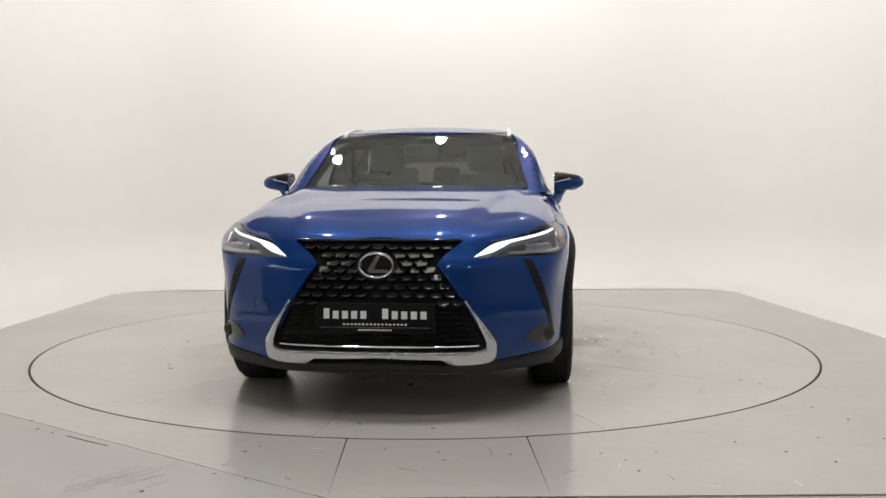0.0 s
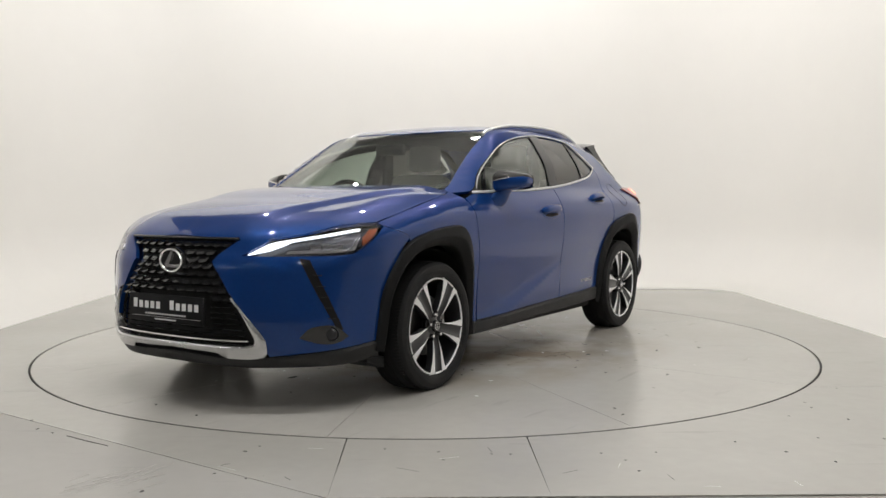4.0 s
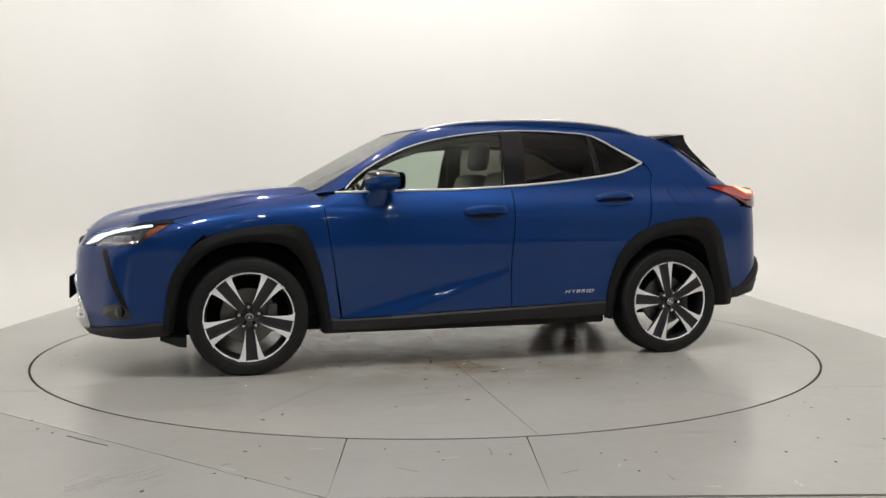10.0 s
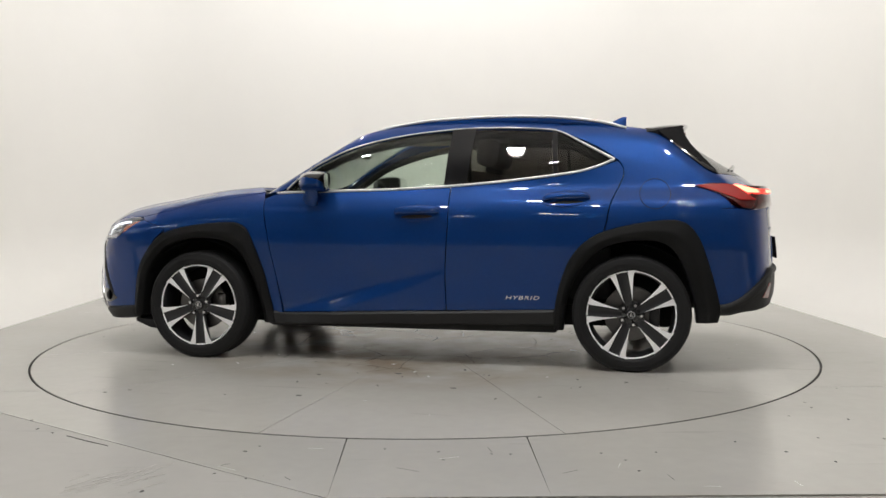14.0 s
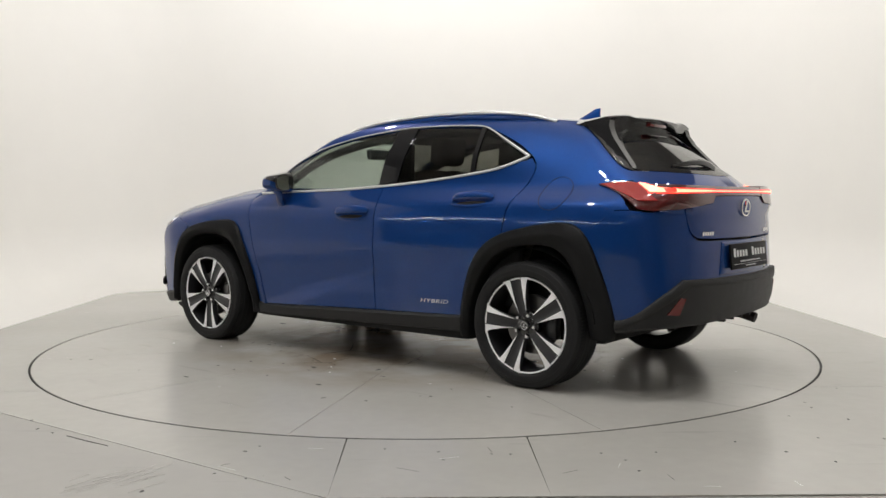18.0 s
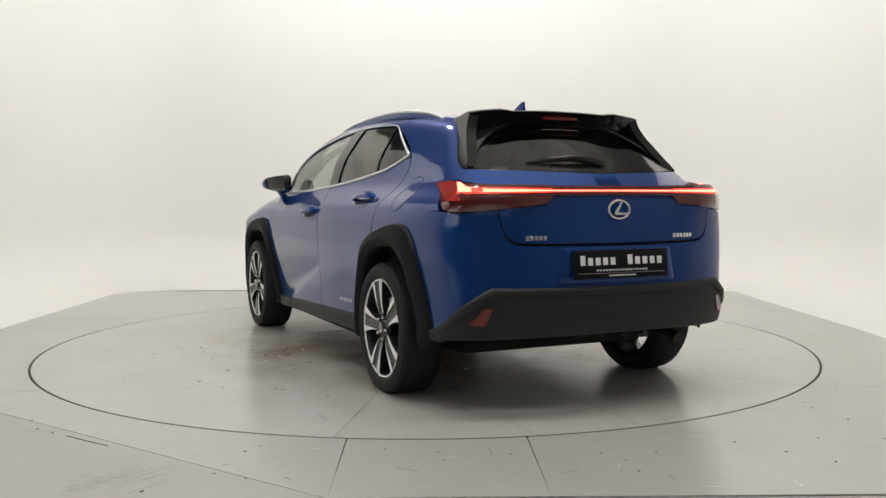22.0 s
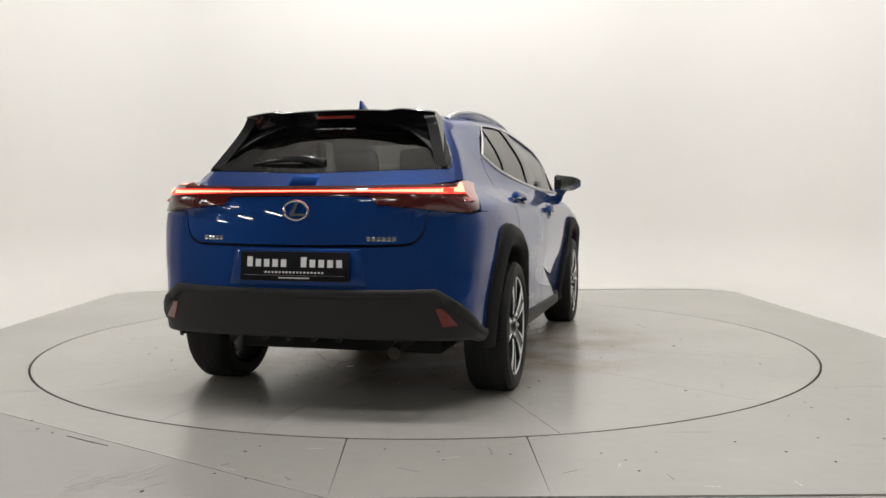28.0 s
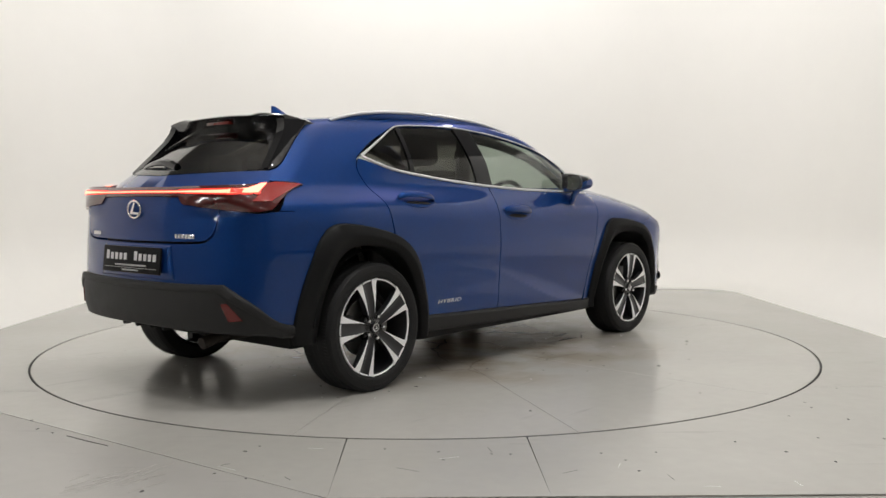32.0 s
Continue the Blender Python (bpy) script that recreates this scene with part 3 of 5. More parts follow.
def panel(name, pts, mode, mat, parent, field=None, rise=0.0, thick=0.02, lip=0.0, drop=0.0, step=0.05, label="", whole_width=False, mirror=False, plain=False, hole=None):
    """A body panel: its outline lies on the form, pts are points near it (two numbers: x, z for the side mode). mirror: its twin on the
    other side; whole_width: pts give the left half from centreline to centreline, and the right half is added."""
    field = field or lower_body
    pts = list(pts) if plain else rounded(pts)
    pts = [p if len(p) == 3 else (p[0], 0.0, p[1]) for p in pts]
    if whole_width:
        pts = pts + [(x, -y, z) for x, y, z in reversed(pts) if abs(y) > 1e-4]
    flat = [to_flat(mode, p) for p in pts]
    scale = 1.0 if mode in ("side", "top") else 0.9
    bm = bmesh.new()
    bm.faces.new([bm.verts.new((a, b, 0)) for a, b in flat])
    for axis in (0, 1):
        st = step / scale if (axis == 0 and mode in ("front", "rear")) or (axis == 1 and mode == "ring") else step
        lo, hi = min(q[axis] for q in flat), max(q[axis] for q in flat)
        k = max(1, int((hi - lo) / st))
        for i in range(1, k):
            co, no = [0, 0, 0], [0, 0, 0]
            co[axis], no[axis] = lo + (hi - lo) * i / k, 1
            bmesh.ops.bisect_plane(bm, geom=bm.verts[:] + bm.edges[:] + bm.faces[:], plane_co=co, plane_no=no)
    if lip:
        bmesh.ops.inset_region(bm, faces=bm.faces[:], thickness=lip, use_even_offset=True, use_boundary=True)
    big = [f for f in bm.faces if len(f.verts) > 4]
    if big:
        bmesh.ops.triangulate(bm, faces=big)
    bm.verts.ensure_lookup_table()
    bm.verts.index_update()
    ab = np.array([v.co[:2] for v in bm.verts])
    p = cast(mode, ab[:, 0], ab[:, 1], field)
    nrm = slope(p, field)
    edge = np.array([v.is_boundary for v in bm.verts])
    out = p + nrm * (rise - np.where(edge, drop, 0.0))[:, None]
    inn = p + nrm * (rise - thick)
    rim = [tuple(v.index for v in e.verts) for e in bm.edges if e.is_boundary]
    faces = [[v.index for v in f.verts] for f in bm.faces]
    bm.free()
    n = len(out)
    made = []
    for sgn in (1, -1) if mirror else (1,):
        bm = bmesh.new()
        vs = [bm.verts.new((x, sgn * y, z)) for x, y, z in np.concatenate([out, inn])]
        for f in faces:
            for o, rev in ((0, False), (n, True)):
                try:
                    q = bm.faces.new([vs[i + o] for i in f])
                except ValueError:
                    pass
        for i, j in rim:
            bm.faces.new((vs[i], vs[j], vs[j + n], vs[i + n]))
        par = parent if not isinstance(parent, (list, tuple)) else parent[0 if sgn > 0 else 1]
        ob = part(name, bm, mat, par, label, 40)
        if not drop:
            # the skin takes its shading from the form itself
            me = ob.data
            loops = np.empty(len(me.loops), int)
            me.loops.foreach_get("vertex_index", loops)
            turn = nrm * (1, sgn, 1)
            normals = [None] * len(loops)
            for q in me.polygons:
                skin = all(loops[i] < n for i in q.loop_indices)
                for i in q.loop_indices:
                    normals[i] = tuple(turn[loops[i]]) if skin else tuple(q.normal)
            me.normals_split_custom_set(normals)
        made.append(ob)
    return made if mirror else made[0]


def on_form(mode, pts, field, rise=0.0):
    """Points of a path laid on the form."""
    flat = np.array([to_flat(mode, p if len(p) == 3 else (p[0], 0, p[1])) for p in pts])
    p = cast(mode, flat[:, 0], flat[:, 1], field)
    return [Vector(q) for q in p + slope(p, field) * rise]


def strip(name, pts, mode, mat, parent, field, ru, rv, rise=0.0, mirror=True, label="", taper=None, up=(0, 0, 1)):
    path = on_form(mode, [tuple(q) for q in smooth_path([p if len(p) == 3 else (p[0], 0, p[1]) for p in pts], 6)], field, rise)
    made = []
    for sgn in (1, -1) if mirror else (1,):
        bm = bmesh.new()
        tube(bm, [(q.x, sgn * q.y, q.z) for q in path], ru, rv, 8, up, taper)
        par = parent if not isinstance(parent, (list, tuple)) else parent[0 if sgn > 0 else 1]
        made.append(part(name, bm, mat, par, label, 60))
    return made


car = thing("car", "blue metallic compact crossover car with black cladding, lamps lit", "car")

# inner black body
# the low block between the rear wheels is added to deepen the shade underneath
for nm, b in (("floor_pan", (-0.90, 0.90, -0.78, 0.78, 0.20, 0.34)), ("engine_bay", (0.86, 1.98, -0.60, 0.60, 0.20, 0.84)), ("bulkhead", (0.75, 1.05, -0.66, 0.66, 0.3, 0.98)), ("rear_shade_block", (-1.62, -0.86, -0.54, 0.54, 0.215, 0.36)), ("boot_floor", (-1.98, -0.86, -0.60, 0.60, 0.345, 0.90))):
    part(nm, box(bmesh.new(), *b, 0.02), DARK, car)
for sx, px in ((1.32, "front"), (-1.32, "rear")):
    for sy in (1, -1):
        bm = bmesh.new()
        pr = []
        for k in range(25):
            a = radians(6 + 168 * k / 24)
            pr.append((sx + 0.405 * math.cos(a), 0.325 + 0.405 * math.sin(a)))
        a, b = [bm.verts.new((x, sy * 0.58, z)) for x, z in pr], [bm.verts.new((x, sy * 0.845, z)) for x, z in pr]
        for i in range(24):
            bm.faces.new((a[i], a[i + 1], b[i + 1], b[i]))
        bm.faces.new(a)
        bmesh.ops.solidify(bm, geom=bm.faces[:], thickness=0.008)
        part("wheel_arch_liner", bm, DARK, car)

# side panels, x and z
def lift(x, y, field, dz=0.0):
    """A point on top of the form."""
    return (x, y, float(cast("top", np.array([float(forward(x, y))]), np.array([float(y)]), field)[0, 2]) + dz)


SEAM = ((1.73, 0.806), (1.6, 0.800), (1.4, 0.790), (1.2, 0.772), (1.05, 0.748), (0.935, 0.715))
LAMP_EDGE = ((2.10, 0.50), (2.0, 0.665), (1.887, 0.745), (1.76, 0.795))
seam = [lift(x, y + 0.004, lower_body) for x, y in SEAM]
panel("front_fender", [list(seam[0]), [1.712, 0.825, 0.861], [1.557, 0.86, 0.812], [1.545, 0.86, 0.775], (1.362, 0.87, 0.775), (1.15, 0.87, 0.78), [1.075, 0.87, 0.77], (1.0, 0.87, 0.70), (0.92, 0.845, 0.481), [0.86, 0.825, 0.26], [0.792, 0.825, 0.26],
      (0.832, 0.85, 0.551), (0.876, 0.87, 0.823), [0.903, 0.78, 0.985], list(seam[5]), *[tuple(q) for q in seam[4:0:-1]]], "ring", PAINT, car, mirror=True)
doors = panel("front_door", [[0.899, 0.99], (0.870, 0.823), (0.826, 0.551), [0.781, 0.292], (0.163, 0.316), [-0.246, 0.329], (-0.240, 0.56), (-0.258, 0.83), [-0.262, 1.056],
              (0.1, 1.036), (0.337, 1.030), [0.82, 1.016]], "side", PAINT, car, field=whole, mirror=True, step=0.018)
rdoors = panel("rear_door", [[-0.268, 1.057], (-0.264, 0.83), (-0.246, 0.56), [-0.252, 0.329], [-0.885, 0.346], (-0.90, 0.43), (-0.975, 0.62), (-1.10, 0.745), [-1.155, 0.785],
               (-1.175, 0.86), (-1.197, 0.963), (-1.268, 1.131), [-1.236, 1.205], (-1.115, 1.170), (-0.979, 1.133), (-0.675, 1.093)], "side", PAINT, car, field=whole, mirror=True, step=0.018)
panel("rear_quarter", [[-1.160, 0.775], (-1.182, 0.86), (-1.203, 0.963), (-1.274, 1.131), [-1.242, 1.212], (-1.14, 1.282), (-1.03, 1.337), [-0.88, 1.40], [-0.90, 1.432],
      (-1.2, 1.422), [-1.39, 1.405], (-1.52, 1.335), (-1.72, 1.165), [-1.80, 1.125], [-1.83, 1.078], (-1.78, 1.074), [-1.665, 1.055], (-1.80, 1.01), [-1.875, 0.935], [-1.80, 0.930],
      [-1.645, 0.802], [-1.62, 0.775], (-1.5, 0.795), (-1.328, 0.775)], "side", PAINT, car, field=whole, mirror=True, step=0.018)
panel("sill_cladding", [[0.87, 0.214], (0.165, 0.234), [-0.93, 0.252], [-0.885, 0.344], (-0.244, 0.323), (0.163, 0.311), [0.80, 0.286], [0.86, 0.30]], "side", BLACK_PLASTIC, car, rise=0.014, thick=0.06, lip=0.012, drop=0.012, mirror=True)


def resample(pts, n):
    """n points at even steps along a smooth path."""
    path = smooth_path([(x, 0, z) for x, z in pts], 8)
    run = [0.0]
    for p, q in zip(path, path[1:]):
        run.append(run[-1] + (q - p).length)
    at = np.linspace(0, run[-1], n)
    return np.stack([np.interp(at, run, [p.x for p in path]), np.interp(at, run, [p.z for p in path])], 1)


def arch(name, outer, inner):
    """Wheel arch cladding: a raised band between two curves, turned in along the wheel opening."""
    n = 64
    o, i = resample(outer, n), resample(inner, n)
    cols = []
    for k, rise in ((0.0, -0.004), (0.02, 0.012), (0.06, 0.020), (0.45, 0.034), (0.52, 0.036), (0.60, 0.034), (0.95, 0.016), (1.0, 0.008)):
        xz = o * (1 - k) + i * k
        p = cast("side", xz[:, 0], xz[:, 1], lower_body)
        cols.append(p + np.array([0, 1, 0]) * rise)
    cols.append(cols[-1] - np.array([0, 0.08, 0]))
    for sgn in (1, -1):
        bm = bmesh.new()
        vs = [[bm.verts.new((p[0], sgn * p[1], p[2])) for p in c] for c in cols]
        for a, b in zip(vs, vs[1:]):
            for k in range(n - 1):
                bm.faces.new((a[k], a[k + 1], b[k + 1], b[k]))
        bmesh.ops.solidify(bm, geom=bm.faces[:], thickness=0.004)
        part(name, bm, BLACK_PLASTIC, car, "", 40)


arch("front_arch_cladding", [(1.783, 0.262), (1.768, 0.40), (1.735, 0.56), (1.645, 0.70), (1.55, 0.775), (1.45, 0.808), (1.30, 0.834), (1.14, 0.846), (1.06, 0.842), (1.0, 0.808), (0.952, 0.71), (0.90, 0.55), (0.865, 0.37), (0.838, 0.225)],
     [(1.728, 0.252), (1.692, 0.473), (1.618, 0.615), (1.50, 0.71), (1.33, 0.745), (1.15, 0.732), (1.045, 0.66), (0.978, 0.52), (0.930, 0.35), (0.912, 0.222)])
arch("rear_arch_cladding", [(-0.88, 0.235), (-0.888, 0.36), (-0.91, 0.48), (-0.968, 0.635), (-1.06, 0.745), (-1.18, 0.808), (-1.36, 0.85), (-1.51, 0.868), (-1.60, 0.858), (-1.66, 0.81), (-1.71, 0.72), (-1.775, 0.52), (-1.812, 0.36), (-1.80, 0.29)],
     [(-0.935, 0.225), (-0.963, 0.43), (-1.042, 0.595), (-1.145, 0.695), (-1.28, 0.742), (-1.45, 0.748), (-1.55, 0.695), (-1.61, 0.58), (-1.66, 0.42), (-1.68, 0.285)])
panel("fuel_flap", [(-1.447 + 0.084 * math.cos(a), 1.015 + 0.084 * math.sin(a)) for a in np.linspace(0, 6.1, 36)], "side", PAINT, car, field=whole, rise=0.0008, thick=0.004, plain=True, step=0.04)
bm = bmesh.new()
tube(bm, on_form("side", [(-1.447 + 0.086 * math.cos(a), 1.015 + 0.086 * math.sin(a)) for a in np.linspace(0, 2 * math.pi, 41)], whole, 0.0005), 0.0015, 0.0018, 6, (0, 1, 0))
part("flap_joint", bm, DARK, car)

# cabin skin and glass
panel("roof_side", [[0.97, 0.72, 1.022], [0.83, 0.745, 1.022], (0.764, 0.738, 1.048), (0.673, 0.72, 1.131), (0.536, 0.710, 1.214), (0.33, 0.684, 1.305), (0.054, 0.634, 1.371), (-0.26, 0.595, 1.406), (-0.5, 0.580, 1.414),
      (-0.78, 0.570, 1.404), [-0.885, 0.573, 1.392], [-0.905, 0.497, 1.456], (-0.5, 0.486, 1.471), (-0.02, 0.502, 1.454), [0.160, 0.537, 1.428], (0.5, 0.605, 1.290), [0.86, 0.668, 1.066], [0.925, 0.668, 1.03]], "ring", PAINT, car, field=cabin, mirror=True)
panel("roof", [[0.385, 0, 0], (0.345, 0.25, 0), (0.265, 0.45, 0), [0.165, 0.54, 0], (-0.02, 0.504, 0), (-0.5, 0.487, 0), [-0.905, 0.497, 0], (-1.2, 0.47, 0), [-1.40, 0.47, 0], [-1.45, 0, 0]], "top", PAINT, car, field=cabin, whole_width=True, step=0.08)
panel("windscreen", [[1.17, 0, 0], (1.12, 0.3, 0), (0.98, 0.55, 0), [0.86, 0.672, 0], (0.5, 0.608, 0), [0.168, 0.538, 0], (0.270, 0.445, 0), (0.350, 0.25, 0), [0.390, 0, 0]], "top", WINDSCREEN, car, field=cabin, whole_width=True, thick=0.005, rise=-0.003, lip=0, step=0.08, label="raked clear windscreen mirroring the ceiling lamps")
panel("windscreen_border", [[1.17, 0, 0], (1.12, 0.3, 0), (0.98, 0.55, 0), [0.86, 0.672, 0], [0.82, 0.64, 0], (0.95, 0.52, 0), (1.07, 0.3, 0), [1.115, 0, 0]], "top", GLOSS_BLACK, car, field=cabin, whole_width=True, thick=0.003, rise=-0.009, lip=0, step=0.08)
panel("windscreen_header", [[0.390, 0, 0], (0.350, 0.25, 0), (0.270, 0.445, 0), [0.168, 0.538, 0], [0.235, 0.53, 0], (0.32, 0.44, 0), (0.405, 0.25, 0), [0.445, 0, 0]], "top", GLOSS_BLACK, car, field=cabin, whole_width=True, thick=0.003, rise=-0.009, lip=0, step=0.08)
wf = panel("front_window", [[0.745, 1.043], (0.60, 1.172), (0.536, 1.209), (0.33, 1.300), (0.054, 1.365), [-0.245, 1.400], [-0.222, 1.066], (0.1, 1.047), (0.337, 1.041)], "side", SIDE_GLASS, doors, field=cabin, thick=0.004, rise=-0.006, lip=0, mirror=True)
wr = panel("rear_window", [[-0.385, 1.404], (-0.5, 1.408), [-0.845, 1.391], [-0.862, 1.132], (-0.675, 1.104), [-0.36, 1.077]], "side", PRIVACY, rdoors, field=cabin, thick=0.004, rise=-0.006, lip=0, mirror=True)
wq = panel("quarter_window", [[-0.878, 1.385], (-1.02, 1.318), (-1.12, 1.265), [-1.195, 1.222], (-1.11, 1.180), [-0.895, 1.138]], "side", PRIVACY, rdoors, field=cabin, thick=0.004, rise=-0.006, lip=0, mirror=True)
panel("pillar_trim", [[-0.248, 1.406], [-0.39, 1.411], [-0.357, 1.068], [-0.222, 1.060]], "side", PILLAR, doors, field=cabin, rise=0.001, lip=0.003, mirror=True)
panel("window_divider", [[-0.848, 1.395], [-0.878, 1.390], [-0.893, 1.135], [-0.865, 1.130]], "side", PILLAR, rdoors, field=cabin, rise=0.0, mirror=True)
panel("window_divider", [[0.625, 1.152], [0.60, 1.168], [0.655, 1.040], [0.68, 1.040]], "side", PILLAR, doors, field=cabin, rise=-0.001, mirror=True)
strip("belt_moulding", [(0.82, 1.022), (0.6, 1.030), (0.337, 1.036), (0.05, 1.043), (-0.25, 1.060), (-0.45, 1.076), (-0.675, 1.099), (-0.979, 1.139), (-1.115, 1.174), (-1.215, 1.215)], "side", RAIL, car, cabin, 0.005, 0.0075, 0.004, label="chrome window moulding")
strip("window_moulding", [(-1.215, 1.216), (-1.12, 1.268), (-1.02, 1.323), (-0.93, 1.372), (-0.85, 1.399), (-0.7, 1.410), (-0.5, 1.415), (-0.26, 1.408), (0.054, 1.372), (0.33, 1.307), (0.536, 1.216), (0.673, 1.128), (0.76, 1.045)], "side", RAIL, car, cabin, 0.004, 0.0048, 0.002,
      label="chrome window moulding", taper=lambda s: 1.9 - 3.3 * s if s < 0.3 else 0.85)

# bonnet and nose
panel("bonnet", [[2.172, 0, 0], (2.17, 0.15, 0), (2.137, 0.37, 0), *[(x, y, 0) for x, y in LAMP_EDGE], [1.735, 0.803, 0], *[(x, y, 0) for x, y in SEAM[1:-1]], [0.935, 0.71, 0], (1.02, 0.55, 0), (1.12, 0.3, 0), [1.165, 0, 0]], "top", PAINT, car, whole_width=True, step=0.022)
bumper = panel("front_bumper", [[2.137, 0.383, 0.803], (2.187, 0.301, 0.741), [2.206, 0.267, 0.700], (2.208, 0.33, 0.617), (2.199, 0.404, 0.502), (2.173, 0.478, 0.37), [2.13, 0.525, 0.262], (2.0, 0.72, 0.29), [1.76, 0.83, 0.315],
               (1.725, 0.85, 0.472), (1.64, 0.86, 0.70), [1.55, 0.86, 0.79], [1.55, 0.86, 0.809], [1.709, 0.828, 0.858], (1.845, 0.838, 0.782), (1.962, 0.818, 0.734), (2.08, 0.61, 0.726), [2.163, 0.411, 0.728], [2.10, 0.51, 0.797], list(lift(2.098, 0.502, lower_body, -0.004))], "front", PAINT, car, mirror=True, step=0.03)
slots = panel("air_curtain", [[2.085, 0.640, 0.716], [2.070, 0.682, 0.710], (2.030, 0.742, 0.54), [1.992, 0.792, 0.385], [2.012, 0.778, 0.380], (2.055, 0.712, 0.54)], "front", SLOT_BLACK, bumper, rise=0.002, mirror=True, label="black vertical air slot")
for k in range(5):
    z = 0.64 - 0.05 * k
    strip("slot_rib", [(2.05, 0.682 + 0.018 * k, z), (2.03, 0.712 + 0.017 * k, z - 0.002)], "front", DARK, slots, lower_body, 0.002, 0.002, 0.003)
fogs = panel("fog_lamp_bezel", [[2.103, 0.650, 0.352], (2.088, 0.70, 0.40), (2.035, 0.774, 0.405), [1.967, 0.803, 0.350], (2.02, 0.77, 0.322), (2.07, 0.72, 0.325)], "front", GLOSS_BLACK, bumper, rise=0.003, mirror=True)
panel("front_lip", [[2.20, 0, 0.262], (2.17, 0.3, 0.25), (2.13, 0.52, 0.257), (2.0, 0.72, 0.285), [1.765, 0.83, 0.312], [1.75, 0.82, 0.235], (1.95, 0.72, 0.215), (2.08, 0.5, 0.205), [2.15, 0, 0.205]], "front", BLACK_PLASTIC, car, rise=0.01, thick=0.08, lip=0.01, drop=0.008, whole_width=True, label="black lower bumper lip")
grille = panel("grille", [[2.19, 0, 0.803], (2.17, 0.2, 0.803), [2.140, 0.382, 0.803], (2.187, 0.301, 0.741), [2.206, 0.267, 0.697], (2.208, 0.33, 0.617), (2.199, 0.404, 0.502), (2.173, 0.48, 0.36), [2.13, 0.505, 0.262], [2.2, 0, 0.262]], "front", DARK, car, rise=-0.045, thick=0.02, whole_width=True, label="black spindle grille of small facets")
panel("chrome_surround", [[2.20, 0, 0.286], [2.2, 0.29, 0.276], [2.175, 0.327, 0.252], (2.15, 0.42, 0.251), (2.14, 0.485, 0.256), (2.14, 0.517, 0.275), (2.15, 0.525, 0.315), (2.155, 0.515, 0.36), (2.185, 0.458, 0.45), [2.204, 0.374, 0.558],
      (2.185, 0.437, 0.45), [2.165, 0.478, 0.352], (2.16, 0.472, 0.325), [2.17, 0.43, 0.314], [2.22, 0, 0.314]], "front", SATIN, car, rise=0.014, thick=0.05, lip=0.007, drop=0.006, whole_width=True, label="satin silver lower grille surround")
panel("chrome_blade", [[2.22, 0, 0.330], [2.17, 0.445, 0.332], [2.17, 0.452, 0.340], [2.22, 0, 0.339]], "front", CHROME, car, rise=0.0, thick=0.03, lip=0.002, drop=0.002, whole_width=True, label="thin chrome blade")
strip("grille_edge", [(2.19, 0.0, 0.806), (2.17, 0.2, 0.806), (2.142, 0.375, 0.806)], "front", GLOSS_BLACK, car, lower_body, 0.006, 0.006, 0.0)

for sgn in (1, -1):
    bm = prism(bmesh.new(), [(1.66, 0.215), (1.80, 0.225), (1.80, 0.205), (1.70, 0.165), (1.66, 0.16)], 0.60, 0.80, 0.004)
    part("air_deflector", bm, TRIM, car, "black flap ahead of the wheel", 30, Matrix(((1, 0, 0, 0), (0, 0, sgn, 0), (0, 1, 0, 0), (0, 0, 0, 1))))

# towing eye cover in the bumper
strip("tow_cover_joint", [(2.137, -0.586, 0.536), (2.165, -0.520, 0.536), (2.169, -0.512, 0.528), (2.169, -0.505, 0.468), (2.165, -0.51, 0.462), (2.15, -0.570, 0.462), (2.14, -0.578, 0.468), (2.135, -0.588, 0.530), (2.137, -0.586, 0.536)], "front", DARK, bumper[1], lower_body, 0.0012, 0.0012, 0.0002, mirror=False)
# grille facets
def sections(bm, rows):
    vs = [[bm.verts.new(c) for c in r] for r in rows]
    n = len(rows[0])
    for a, b in zip(vs, vs[1:]):
        for i in range(n):
            bm.faces.new((a[i], a[(i + 1) % n], b[(i + 1) % n], b[i]))
    bm.faces.new(vs[0])
    bm.faces.new(vs[-1][::-1])
    return bm


def grille_half(z):
    return float(np.interp(z, (0.262, 0.36, 0.502, 0.617, 0.697, 0.741, 0.803), (0.50, 0.465, 0.392, 0.318, 0.258, 0.292, 0.368)))


def facet_mesh(w, h):
    """One grille cell: a hooked scale, its lip proud and turned up at one end."""
    bm = bmesh.new()
    v = [bm.verts.new(c) for c in ((0, -w, h), (0, w, h), (0.026, -w * 0.86, -h * 0.25), (0.030, w * 0.30, -h * 0.45), (0.024, w * 0.95, h * 0.45), (0, -w * 0.86, -h), (0, w * 0.38, -h), (0, w, -h * 0.1))]
    for f in ((0, 1, 4, 3, 2), (2, 3, 6, 5), (3, 4, 7, 6), (0, 2, 5), (1, 7, 4), (0, 5, 6, 7, 1)):
        bm.faces.new([v[i] for i in f])
    me = bpy.data.meshes.new("grille_facet")
    bmesh.ops.recalc_face_normals(bm, faces=bm.faces)
    bm.to_mesh(me)
    bm.free()
    me.materials.append(GRILLE_BLACK)
    return me


FACET = facet_mesh(0.031, 0.0165)
FACET_R = facet_mesh(-0.031, 0.0165)
